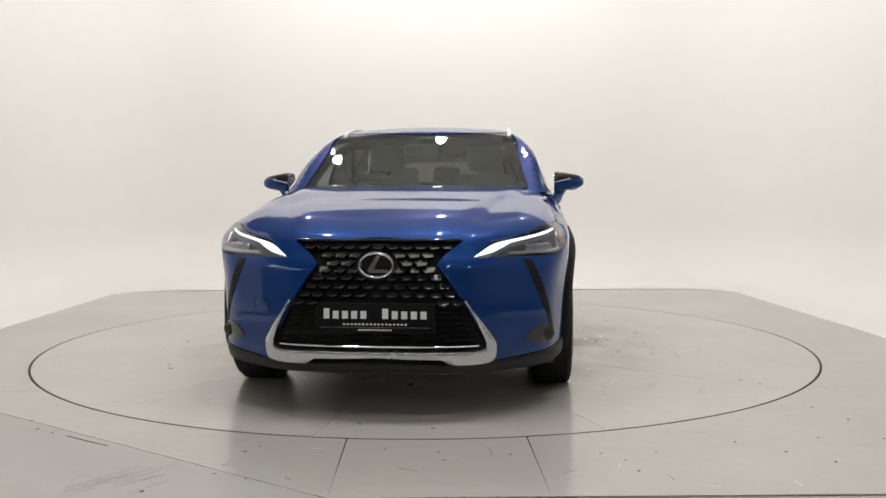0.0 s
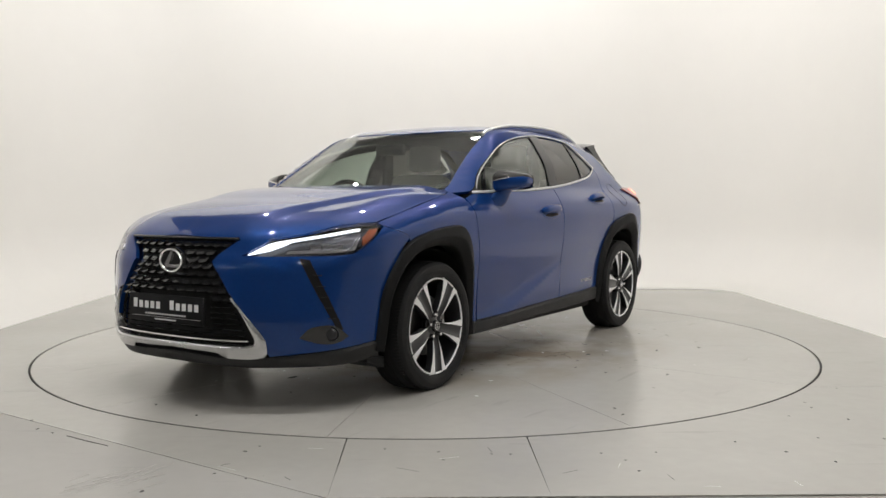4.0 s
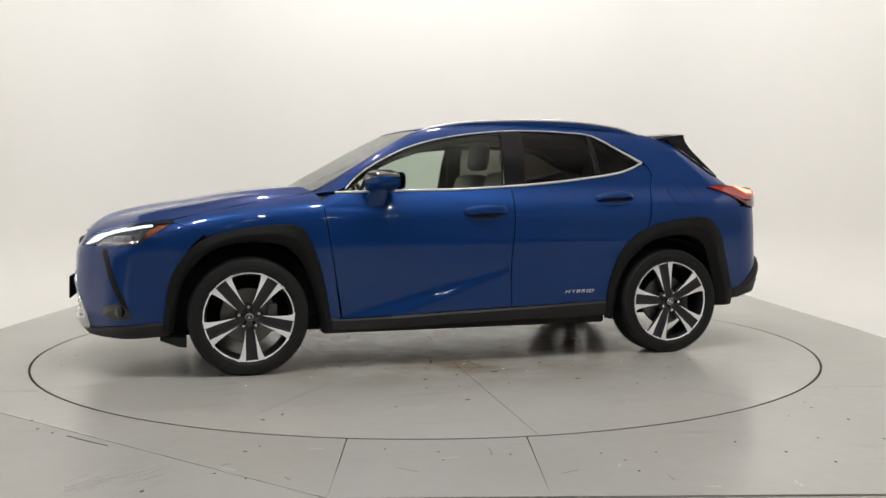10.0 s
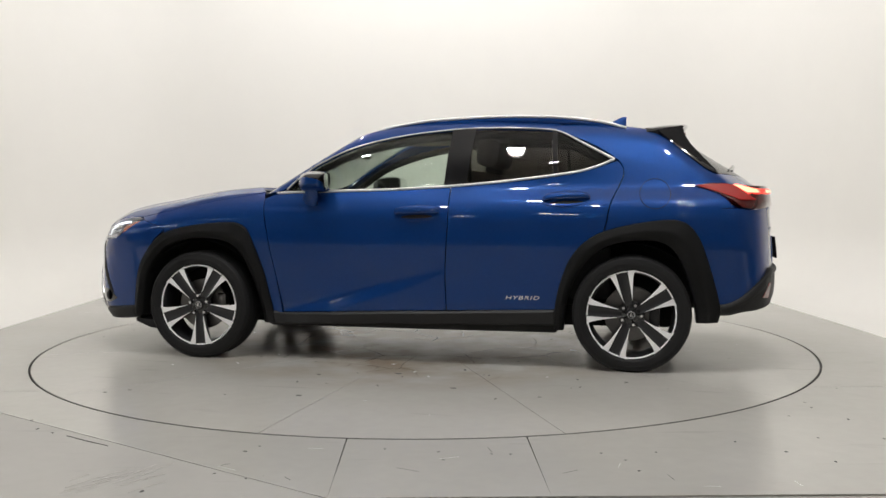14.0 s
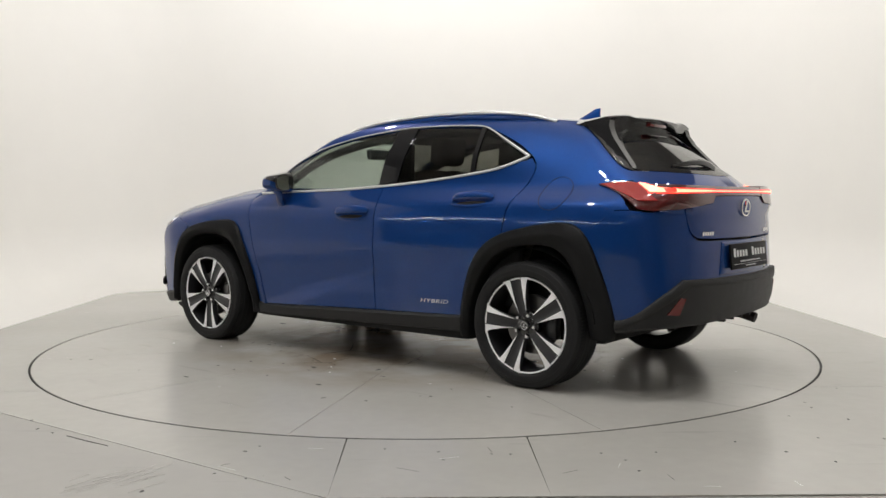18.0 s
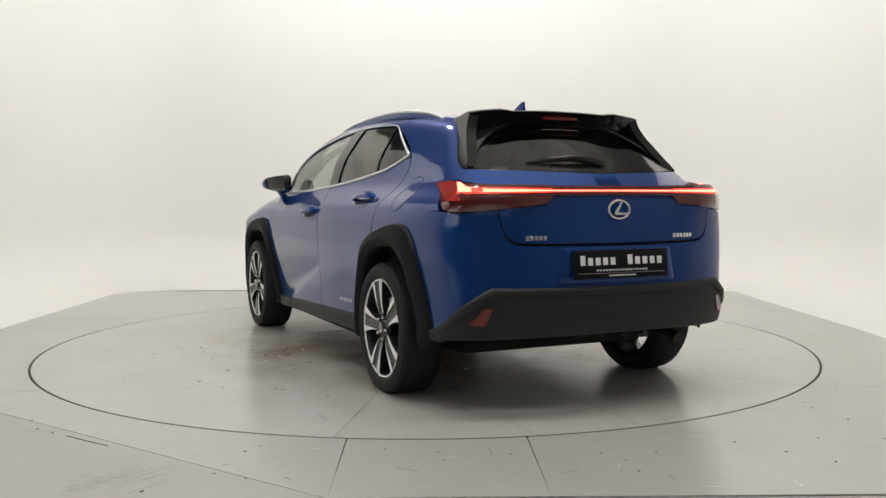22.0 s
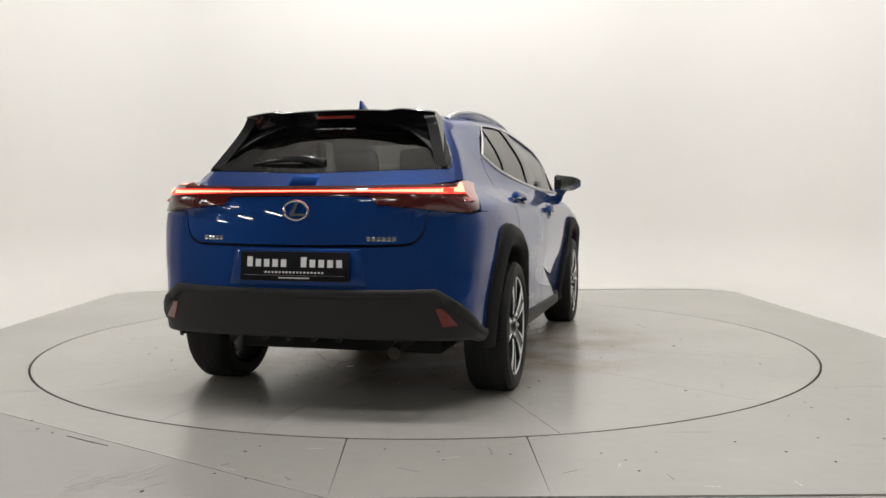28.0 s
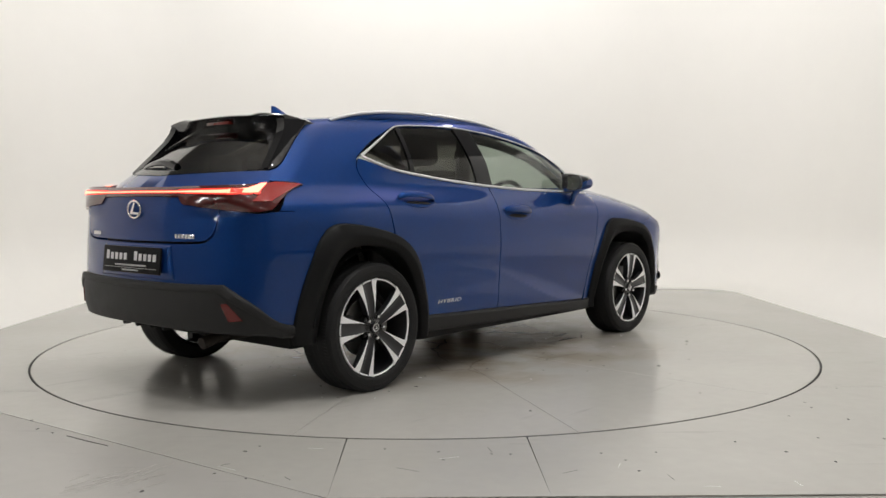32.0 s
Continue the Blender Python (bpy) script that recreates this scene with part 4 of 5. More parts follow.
for r in range(8):
    z = 0.786 - 0.0365 * r
    half = grille_half(z) - 0.015
    k = int(half / 0.064) + 1
    for i in range(-k, k + 1):
        y = i * 0.064 + (0.032 if r % 2 else 0)
        if abs(y) > half or (abs(y) < 0.26 and z < 0.535) or (y * y / 0.092**2 + (z - 0.697) ** 2 / 0.066**2 < 1):
            continue
        p = on_form("front", [(2.2, y, z)], lower_body, -0.028)[0]
        ob = new("grille_facet", FACET if y < 0 else FACET_R)
        ob.parent = grille
        ob.matrix_basis = Matrix.Translation(p) @ pose(0, 0, 0, 0, 0, math.degrees(0.3 * y))
for r in range(7):
    z = 0.515 - 0.026 * r
    half = grille_half(z) - 0.02
    for a, b in ((0.255, half),) if z > 0.40 else ((0.02, 0.15), (0.17, 0.3), (0.32, half)):
        for c, d in ((a, (a + b) / 2 - 0.006), ((a + b) / 2 + 0.006, b)) if z > 0.4 else ((a, b),):
            strip("grille_bar", [(2.2, c, z), (2.2, (c + d) / 2, z), (2.2, d, z - 0.003)], "front", GRILLE_BLACK, grille, lower_body, 0.012, 0.004, -0.024)


def badge(x, z, nx, ry, rz, name, flip=1):
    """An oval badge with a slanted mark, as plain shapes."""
    bm = bmesh.new()
    n = 40
    ring = []
    for k in range(n):
        a = 2 * math.pi * k / n
        ring.append(Vector((0, ry * math.cos(a), rz * math.sin(a))))
    tube_closed(bm, ring, 0.0055, 0.004)
    b = part(name, bm, CHROME, car, "chrome oval badge", m=Matrix.Translation((x, 0, z)) @ pose(0, 0, 0, 0, 0, 0 if nx > 0 else 180))
    if nx > 0:
        bm = bmesh.new()
        prism(bm, [(1.27 * ry * math.cos(2 * math.pi * k / 48), 1.27 * rz * math.sin(2 * math.pi * k / 48)) for k in range(48)], -0.022, -0.008, 0.004)
        part("badge_plinth", bm, GLOSS_BLACK, b, m=Matrix(((0, 0, 1, 0), (1, 0, 0, 0), (0, 1, 0, 0), (0, 0, 0, 1))))
        bm = bmesh.new()
        prism(bm, [(0.99 * ry * math.cos(2 * math.pi * k / 40), 0.99 * rz * math.sin(2 * math.pi * k / 40)) for k in range(40)], -0.012, -0.004)
        part("badge_face", bm, GLOSS_BLACK, b, m=Matrix(((0, 0, 1, 0), (1, 0, 0, 0), (0, 1, 0, 0), (0, 0, 0, 1))))
    bm = bmesh.new()
    w = ry / 0.06
    prism(bm, [(-0.026 * w, -0.026 * w), (0.046 * w, -0.026 * w), (0.047 * w, -0.016 * w), (-0.008 * w, -0.014 * w), (0.016 * w, 0.034 * w), (0.004 * w, 0.036 * w), (-0.030 * w, -0.014 * w)], -0.004, 0.005)
    part("badge_mark", bm, CHROME, b, m=Matrix(((0, 0, 1, 0), (1, 0, 0, 0), (0, 1, 0, 0), (0, 0, 0, 1))))
    return b


def tube_closed(bm, ring, ru, rv, n=8):
    rows = []
    k = len(ring)
    for i, p in enumerate(ring):
        t = (ring[(i + 1) % k] - ring[i - 1]).normalized()
        out = t.cross(Vector((1, 0, 0))).normalized()
        rows.append([bm.verts.new(p + out * (ru * math.cos(2 * math.pi * j / n)) + Vector((rv * math.sin(2 * math.pi * j / n), 0, 0))) for j in range(n)])
    for i in range(k):
        a, b = rows[i], rows[(i + 1) % k]
        for j in range(n):
            bm.faces.new((a[j], a[(j + 1) % n], b[(j + 1) % n], b[j]))


badge(2.290, 0.697, 1, 0.075, 0.053, "front_badge")

# headlamps
HL = [[2.158, 0.420, 0.733], [2.10, 0.516, 0.794], list(lift(2.02, 0.648, lower_body, -0.002)), *[tuple(lift(x, y, lower_body, -0.0012)) for x, y in LAMP_EDGE[1:]], [1.716, 0.814, 0.862], (1.849, 0.838, 0.787), (1.962, 0.818, 0.739), (2.08, 0.61, 0.731)]
lamps = panel("headlamp", HL, "front", LAMP_INNER, car, rise=-0.045, thick=0.01, mirror=True, label="angular headlamp with lit daytime strip")
panel("lens", HL, "front", LENS, lamps, rise=0.0, thick=0.004, lip=0, mirror=True)
panel("daytime_strip", [[2.150, 0.432, 0.738], [2.112, 0.503, 0.782], (2.085, 0.545, 0.797), (2.0, 0.675, 0.825), (1.89, 0.75, 0.849), [1.83, 0.775, 0.857], [1.832, 0.778, 0.853], (1.89, 0.752, 0.844), (2.0, 0.679, 0.819), [2.062, 0.592, 0.796], [2.085, 0.560, 0.776], [2.112, 0.52, 0.757]], "front", DRL, lamps, rise=-0.010, thick=0.012, mirror=True, label="white glowing daytime running strip")
panel("amber_reflector", [[1.79, 0.80, 0.852], [1.735, 0.812, 0.857], (1.80, 0.83, 0.815), [1.875, 0.832, 0.772], [1.87, 0.82, 0.815]], "front", AMBER, lamps, rise=-0.010, thick=0.012, lip=0, mirror=True)
panel("lamp_trim", [[2.09, 0.58, 0.742], (2.0, 0.76, 0.744), [1.93, 0.82, 0.752], [1.855, 0.80, 0.838], [1.85, 0.79, 0.828], [1.938, 0.80, 0.764], (2.0, 0.75, 0.757), [2.08, 0.58, 0.755]], "front", CHROME, lamps, rise=-0.012, thick=0.01, lip=0, mirror=True)
for sgn, hl in zip((1, -1), lamps):
    for y in (0.66, 0.72, 0.775):
        p = on_form("front", [(2.0, y, 0.775)], lower_body, -0.03)[0]
        bm = bmesh.new()
        box(bm, -0.012, 0.012, -0.026, 0.026, -0.017, 0.017, 0.006)
        part("projector", bm, SATIN, hl, m=Matrix.Translation((p.x, sgn * p.y, p.z)) @ pose(0, 0, 0, 0, 0, sgn * 35))
for sgn, fb in zip((1, -1), fogs):
    p = on_form("front", [(2.03, 0.755, 0.368)], lower_body, 0.004)[0]
    bm = lathe(bmesh.new(), [(0.0001, 0.012), (0.02, 0.01), (0.026, 0.004), (0.028, 0), (0.033, 0.003), (0.034, -0.005)], 24, "z")
    part("fog_lamp", bm, ALLOY_DARK, fb, m=Matrix.Translation((p.x, sgn * p.y, p.z)) @ Vector((0, 0, 1)).rotation_difference(Vector((0.86, 0.5 * sgn, 0))).to_matrix().to_4x4())

# plates: dark board with bars for its print
def show_plate(x, z, facing, tilt):
    m = Matrix.Translation((x, 0, z)) @ pose(0, 0, 0, 0, tilt, 0 if facing > 0 else 180)
    bm = bmesh.new()
    box(bm, -0.008, 0.004, -0.262, 0.262, -0.066, 0.066, 0.004)
    pl = part("show_plate", bm, PLATE, car, "black show plate with a white print", m=m)
    def bar(y0, y1, z0, z1):
        bm = bmesh.new()
        box(bm, 0.004, 0.0055, y0, y1, z0, z1, 0.0004)
        part("print_bar", bm, LETTER, pl, smooth=0)
    def run(y0, y1, z0, z1, count, first=1.0, gap=0.22):
        w = (y1 - y0) / count
        for i in range(count):
            bar(y0 + w * (i + gap / 2), y0 + w * (i + 1 - gap / 2), z0, z0 + (z1 - z0) * (first if i == 0 else 1))
    run(-0.235, -0.030, -0.003, 0.031, 5, 1.32, 0.36)
    run(0.025, 0.235, -0.003, 0.031, 5, 1.32, 0.36)
    run(-0.145, 0.145, -0.031, -0.023, 17, 1.0, 0.45)
    run(-0.075, 0.075, -0.055, -0.049, 14, 1.0, 0.25)
    bm = bmesh.new()
    box(bm, 0.004, 0.005, -0.24, 0.24, -0.0415, -0.0395)
    part("print_line", bm, SATIN, pl, smooth=0)
    return pl


show_plate(2.325, 0.468, 1, -2)
show_plate(-2.180, 0.688, -1, -6)

# rear end
rb = panel("rear_bumper", [[-2.14, 0, 0.772], (-2.13, 0.25, 0.774), (-2.10, 0.46, 0.777), (-2.085, 0.525, 0.79), (-2.075, 0.565, 0.83), (-2.07, 0.583, 0.90), [-2.062, 0.592, 0.935], [-1.955, 0.737, 0.921], [-1.87, 0.785, 0.930], [-1.80, 0.811, 0.928],
      [-1.644, 0.842, 0.800], (-1.70, 0.830, 0.70), (-1.77, 0.806, 0.501), [-1.80, 0.788, 0.39], (-1.87, 0.759, 0.41), (-1.99, 0.725, 0.502), [-2.06, 0.63, 0.583], (-2.10, 0.548, 0.588), [-2.17, 0, 0.580]], "rear", PAINT, car, whole_width=True, step=0.035)
rc = panel("rear_cladding", [[-2.17, 0, 0.586], (-2.12, 0.40, 0.588), [-2.06, 0.615, 0.592], (-1.99, 0.72, 0.51), (-1.88, 0.765, 0.415), [-1.79, 0.785, 0.385], [-1.755, 0.79, 0.325], [-1.86, 0.775, 0.33], (-1.95, 0.75, 0.35), [-2.08, 0.55, 0.358], [-2.15, 0, 0.365]],
           "rear", BLACK_PLASTIC, car, rise=0.014, thick=0.10, lip=0.014, drop=0.012, whole_width=True, label="black lower rear bumper cladding")
panel("cladding_ledge", [[-2.17, 0, 0.584], (-2.12, 0.40, 0.586), [-2.06, 0.612, 0.590], (-1.99, 0.718, 0.505), (-1.88, 0.763, 0.413), [-1.80, 0.783, 0.383], [-1.80, 0.783, 0.350], (-1.90, 0.76, 0.385), (-2.0, 0.71, 0.465), [-2.075, 0.585, 0.556], (-2.12, 0.40, 0.553), [-2.17, 0, 0.550]],
      "rear", BLACK_PLASTIC, rc, rise=0.024, thick=0.03, lip=0.008, drop=0.006, whole_width=True)
panel("reflector", [[-2.075, 0.652, 0.507], [-2.025, 0.702, 0.430], [-2.068, 0.655, 0.425], [-2.088, 0.624, 0.503]], "rear", RED_LENS, rc, rise=0.019, thick=0.02, lip=0.003, drop=0.002, mirror=True, label="red rear reflector")
panel("plate_recess", [[-2.14, 0, 0.765], [-2.13, 0.295, 0.765], [-2.13, 0.325, 0.60], [-2.14, 0, 0.60]], "rear", PAINT, rb, rise=0.007, thick=0.012, lip=0.006, drop=0.005, whole_width=True)
gate = panel("tailgate", [[-2.145, 0, 0.783], (-2.13, 0.25, 0.785), (-2.10, 0.45, 0.789), (-2.08, 0.515, 0.80), (-2.07, 0.555, 0.838), (-2.062, 0.573, 0.90), [-2.06, 0.582, 0.94], (-2.1, 0.46, 0.952), [-2.123, 0.373, 0.960], [-2.126, 0.346, 0.997], [-2.147, 0, 1.001]], "rear", PAINT, car, field=whole, whole_width=True)
panel("tailgate_top", [[-2.09, 0, 1.048], (-2.05, 0.3, 1.050), [-1.95, 0.55, 1.054], [-1.838, 0.662, 1.071], [-1.803, 0.636, 1.127], (-1.90, 0.45, 1.122), [-2.01, 0, 1.105]], "rear", PAINT, gate, field=whole, whole_width=True)
TL = [[-2.128, 0.338, 0.999], [-2.123, 0.372, 0.964], (-2.05, 0.58, 0.944), [-1.955, 0.737, 0.928], [-1.90, 0.765, 0.94], (-1.80, 0.755, 1.015), [-1.672, 0.715, 1.057], (-1.75, 0.70, 1.070), [-1.83, 0.68, 1.069], [-1.87, 0.656, 1.057], (-1.95, 0.55, 1.050), [-2.06, 0.33, 1.046]]
tls = panel("tail_lamp", TL, "rear", DARK_RED, car, field=lower_body, rise=0.008, thick=0.04, mirror=True, label="red wraparound tail lamp, lit")
panel("light_bar", [[-2.147, 0, 1.003], [-2.126, 0.336, 1.001], [-2.06, 0.33, 1.045], [-2.09, 0, 1.045]], "rear", DARK_RED, car, field=lower_body, rise=0.006, thick=0.03, whole_width=True, label="red light bar across the tailgate")
panel("lit_band", [[-2.12, 0, 1.0185], [-2.10, 0.33, 1.0175], [-2.10, 0.33, 1.0290], [-2.12, 0, 1.0285]], "rear", RED_GLOW, car, field=lower_body, rise=0.008, thick=0.006, whole_width=True, label="red glowing light guide")
panel("lit_core", [[-2.12, 0, 1.0215], [-2.10, 0.33, 1.0205], [-2.10, 0.33, 1.0255], [-2.12, 0, 1.0255]], "rear", HOT_GLOW, car, field=lower_body, rise=0.010, thick=0.006, whole_width=True)
panel("lit_band", [[-2.10, 0.332, 1.016], [-2.0, 0.60, 1.010], [-1.93, 0.715, 1.006], [-1.92, 0.70, 1.030], [-2.0, 0.60, 1.036], [-2.10, 0.332, 1.032]], "rear", RED_GLOW, tls, field=lower_body, rise=0.010, thick=0.006, mirror=True)
panel("lit_core", [[-2.10, 0.332, 1.0205], [-2.0, 0.60, 1.016], [-2.0, 0.60, 1.030], [-2.10, 0.332, 1.0255]], "rear", HOT_GLOW, tls, field=lower_body, rise=0.012, thick=0.006, mirror=True)
panel("lit_corner", [[-2.0, 0.602, 1.015], [-1.935, 0.705, 1.014], [-1.88, 0.692, 1.060], [-1.90, 0.68, 1.058], [-1.945, 0.655, 1.034], [-2.0, 0.602, 1.031]], "rear", HOT_GLOW, tls, field=lower_body, rise=0.013, thick=0.006, mirror=True)
panel("red_lens", [[-1.97, 0.71, 0.975], [-1.89, 0.745, 0.975], (-1.80, 0.745, 1.018), [-1.685, 0.713, 1.057], [-1.83, 0.69, 1.067], [-1.885, 0.682, 1.056], [-1.930, 0.712, 1.008]], "rear", LIT_LENS, tls, field=lower_body, rise=0.011, thick=0.006, mirror=True)
badge(-2.158, 0.938, -1, 0.058, 0.042, "rear_badge")
for y0, y1, lab in ((0.36, 0.47, "chrome maker lettering as bars"), (-0.45, -0.31, "chrome model lettering as bars")):
    k = 5 if y0 > 0 else 6
    for i in range(k):
        a = y0 + (y1 - y0) * (i + 0.1) / k
        b = y0 + (y1 - y0) * (i + 0.85) / k
        p = on_form("rear", [(-2.1, (a + b) / 2, 0.812)], whole, 0.001)[0]
        bm = bmesh.new()
        box(bm, -0.002, 0.002, (a - b) / 2, (b - a) / 2, -0.0095, 0.0095, 0.0008)
        part("letter_bar", bm, CHROME, gate, lab, m=Matrix.Translation(p) @ pose(0, 0, 0, 0, 0, -math.degrees(0.35 * p.y)))

rear_glass = panel("rear_window_glass", [[-2.01, 0, 1.110], (-1.90, 0.45, 1.128), [-1.80, 0.60, 1.136], (-1.62, 0.575, 1.265), [-1.47, 0.51, 1.39], [-1.50, 0, 1.41]], "rear", PRIVACY, car, field=cabin, rise=-0.002, thick=0.004, lip=0, whole_width=True, label="dark tinted rear window")
panel("glass_border", [[-1.79, 0.61, 1.130], (-1.62, 0.582, 1.265), [-1.465, 0.52, 1.40], [-1.50, 0.42, 1.40], [-1.56, 0.45, 1.33], (-1.68, 0.50, 1.235), [-1.83, 0.56, 1.130]], "rear", GLOSS_BLACK, car, field=cabin, rise=-0.004, thick=0.004, lip=0, mirror=True)
# printed band, made tall enough to hold the spoiler's shade on the glass too
panel("glass_band", [[-1.66, 0, 1.312], (-1.645, 0.30, 1.306), [-1.62, 0.50, 1.285], [-1.47, 0.50, 1.39], [-1.50, 0, 1.41]], "rear", GLOSS_BLACK, car, field=cabin, rise=-0.0045, thick=0.003, whole_width=True, label="black printed band of the rear window, with the spoiler's shade")
for k in range(13):
    p = on_form("rear", [(-1.6, 0.092 - 0.0145 * k - 0.004 * (k > 9), 1.338)], cabin, 0.0005)[0]
    part("print_bar", box(bmesh.new(), -0.0004, 0.0004, -0.0052, 0.0052, -0.0045, 0.0045), SATIN, rear_glass, smooth=0, m=Matrix.Translation(p) @ pose(0, 0, 0, 0, 48, 0))
panel("pillar_fin", [[-1.395, 1.408], (-1.52, 1.338), (-1.72, 1.168), [-1.80, 1.128], (-1.72, 1.215), (-1.62, 1.32), [-1.58, 1.395], [-1.48, 1.405]], "side", GLOSS_BLACK, car, field=cabin, rise=0.012, thick=0.05, lip=0.006, drop=0.006, mirror=True, label="gloss black pillar fin")


def spoiler():
    bm = bmesh.new()
    rows = []
    for y in np.linspace(-0.505, 0.505, 31):
        e = (abs(y) / 0.505) ** 6
        zt = float(cabin_top(-1.40, y)) + 0.004
        lift_mid = 0.012 * ease(0.27, 0.33, abs(y))
        tip = -1.66 + 0.03 * (y / 0.5) ** 2 + 0.012 * e
        tz = 1.435 - 0.022 * (y / 0.5) ** 2 + lift_mid - 0.006 * e
        zg = 1.352 - 0.012 * (y / 0.5) ** 2
        rows.append([bm.verts.new(c) for c in ((-1.385, y * 0.97, zt), (-1.52, y, (zt + tz) / 2 + 0.006), (tip + 0.015, y, tz), (tip, y, tz - 0.007), (tip + 0.012, y, tz - 0.022), (-1.60, y * 0.985, zg + 0.012), (-1.585, y * 0.98, zg - 0.01), (-1.45, y * 0.95, zt - 0.06))])
    for a, b in zip(rows, rows[1:]):
        for i in range(8):
            bm.faces.new((a[i], a[(i + 1) % 8], b[(i + 1) % 8], b[i]))
    bm.faces.new(rows[0])
    bm.faces.new(rows[-1][::-1])
    return bm


def cabin_top(x, y):
    return cast("top", np.array([float(x)]), np.array([float(y)]), cabin)[0, 2]


sp = part("spoiler", spoiler(), GLOSS_BLACK, car, "gloss black roof spoiler", 50)
bm = bmesh.new()
box(bm, -1.652, -1.62, -0.10, 0.10, 1.388, 1.404, 0.003)
part("high_brake_lamp", bm, RED_LENS, sp)
bm = bmesh.new()
fin = []
for z, x0, x1, h in ((1.435, -1.09, -1.285, 0.032), (1.460, -1.135, -1.282, 0.024), (1.487, -1.19, -1.280, 0.015), (1.512, -1.24, -1.283, 0.007), (1.518, -1.257, -1.283, 0.003)):
    fin.append([(x0, 0, z), (x0 * 0.75 + x1 * 0.25, h, z), (x0 * 0.25 + x1 * 0.75, h, z), (x1, h * 0.5, z), (x1, -h * 0.5, z), (x0 * 0.25 + x1 * 0.75, -h, z), (x0 * 0.75 + x1 * 0.25, -h, z)])
part("antenna_fin", sections(bm, fin), PAINT, car, smooth=50)
for sgn in (1, -1):
    rows = []
    for q in (0.0, 0.028, 0.055):
        rows.append([(x, sgn * (0.612 - 0.40 * (z - 1.13) - q), z) for x, z in ((-1.46, 1.398), (-1.56, 1.404), (-1.615, 1.400), (-1.618, 1.368), (-1.65, 1.312), (-1.71, 1.243), (-1.802, 1.142), (-1.80, 1.130), (-1.74, 1.163), (-1.64, 1.25), (-1.55, 1.325))])
    part("spoiler_fin", sections(bmesh.new(), rows), PILLAR, sp, smooth=30)

# roof rails
rail = smooth_path([(0.27, 0.548, 1.390), (0.20, 0.548, 1.421), (0.097, 0.546, 1.444), (-0.024, 0.543, 1.462), (-0.151, 0.539, 1.474), (-0.5, 0.534, 1.488), (-0.846, 0.526, 1.481), (-1.074, 0.497, 1.459), (-1.19, 0.487, 1.436), (-1.28, 0.48, 1.41)], 6)
for sgn in (1, -1):
    bm = bmesh.new()
    tube(bm, [(p.x, sgn * p.y, p.z) for p in rail], 0.013, 0.010, 12, (0, 0, 1))
    rr = part("roof_rail", bm, RAIL, car, "satin silver roof rail", 60)
    bm = bmesh.new()
    tube(bm, [(p.x, sgn * (p.y - 0.004), p.z - 0.022) for p in rail[3:-3]], 0.012, 0.022, 12, (0, 0, 1))
    part("rail_base", bm, PAINT, rr, smooth=60)

# wiper
bm = bmesh.new()
tube(bm, smooth_path([(-1.945, -0.055, 1.148), (-1.945, 0.0, 1.168), (-1.94, 0.10, 1.180), (-1.92, 0.22, 1.172), (-1.89, 0.34, 1.158)], 5), 0.016, 0.024, 10, (0, 0, 1), lambda q: 1.15 - 0.85 * q)
part("rear_wiper", bm, GLOSS_BLACK, car)
for y0, y1 in ((0.05, 0.60), (-0.42, 0.02)):
    path = on_form("top", [(1.10 - 0.22 * y * y, y, 0) for y in np.linspace(y0, y1, 8)], cabin, 0.012)
    bm = bmesh.new()
    tube(bm, path, 0.008, 0.007)
    part("front_wiper", bm, TRIM, car)

# door mirrors and handles
def mirror_shell():
    bm = bmesh.new()
    rows = []
    for k in range(13):
        s = k / 12
        y = 0.832 + 0.185 * s
        cap = math.sqrt(max(0.0, 1 - ((s - 0.84) / 0.16) ** 2)) if s > 0.84 else 1.0
        cap = max(cap, 0.55)
        base = 1.0 if s > 0.08 else 0.86
        top, bot = 1.158 - 0.030 * s**1.3, 1.026 + 0.034 * s**1.2
        xf, xb = 0.660 - 0.085 * s**1.6, 0.462 + 0.012 * s
        zc, hz, xc, hx = (top + bot) / 2, (top - bot) / 2 * cap * base, (xf + xb) / 2, (xf - xb) / 2 * (0.4 + 0.6 * cap) * base
        row = []
        for i in range(24):
            a = 2 * math.pi * i / 24
            c, w = math.cos(a), math.sin(a)
            e = 0.62 if c > 0 else 0.36
            row.append(bm.verts.new((xc + hx * math.copysign(abs(c) ** e, c), y, zc + hz * math.copysign(abs(w) ** 0.48, w) - 0.012 * max(0, c) * (1 if w > 0 else 0.2))))
        rows.append(row)
    for a, b in zip(rows, rows[1:]):
        for i in range(24):
            bm.faces.new((a[i], a[(i + 1) % 24], b[(i + 1) % 24], b[i]))
    bm.faces.new(rows[0][::-1])
    bm.faces.new(rows[-1])
    return bm


SWING = Matrix.Translation((0.461, 0.925, 1.09)) @ pose(0, 0, 0, 0, 0, 10) @ Matrix.Translation((-0.46, -0.925, -1.09))


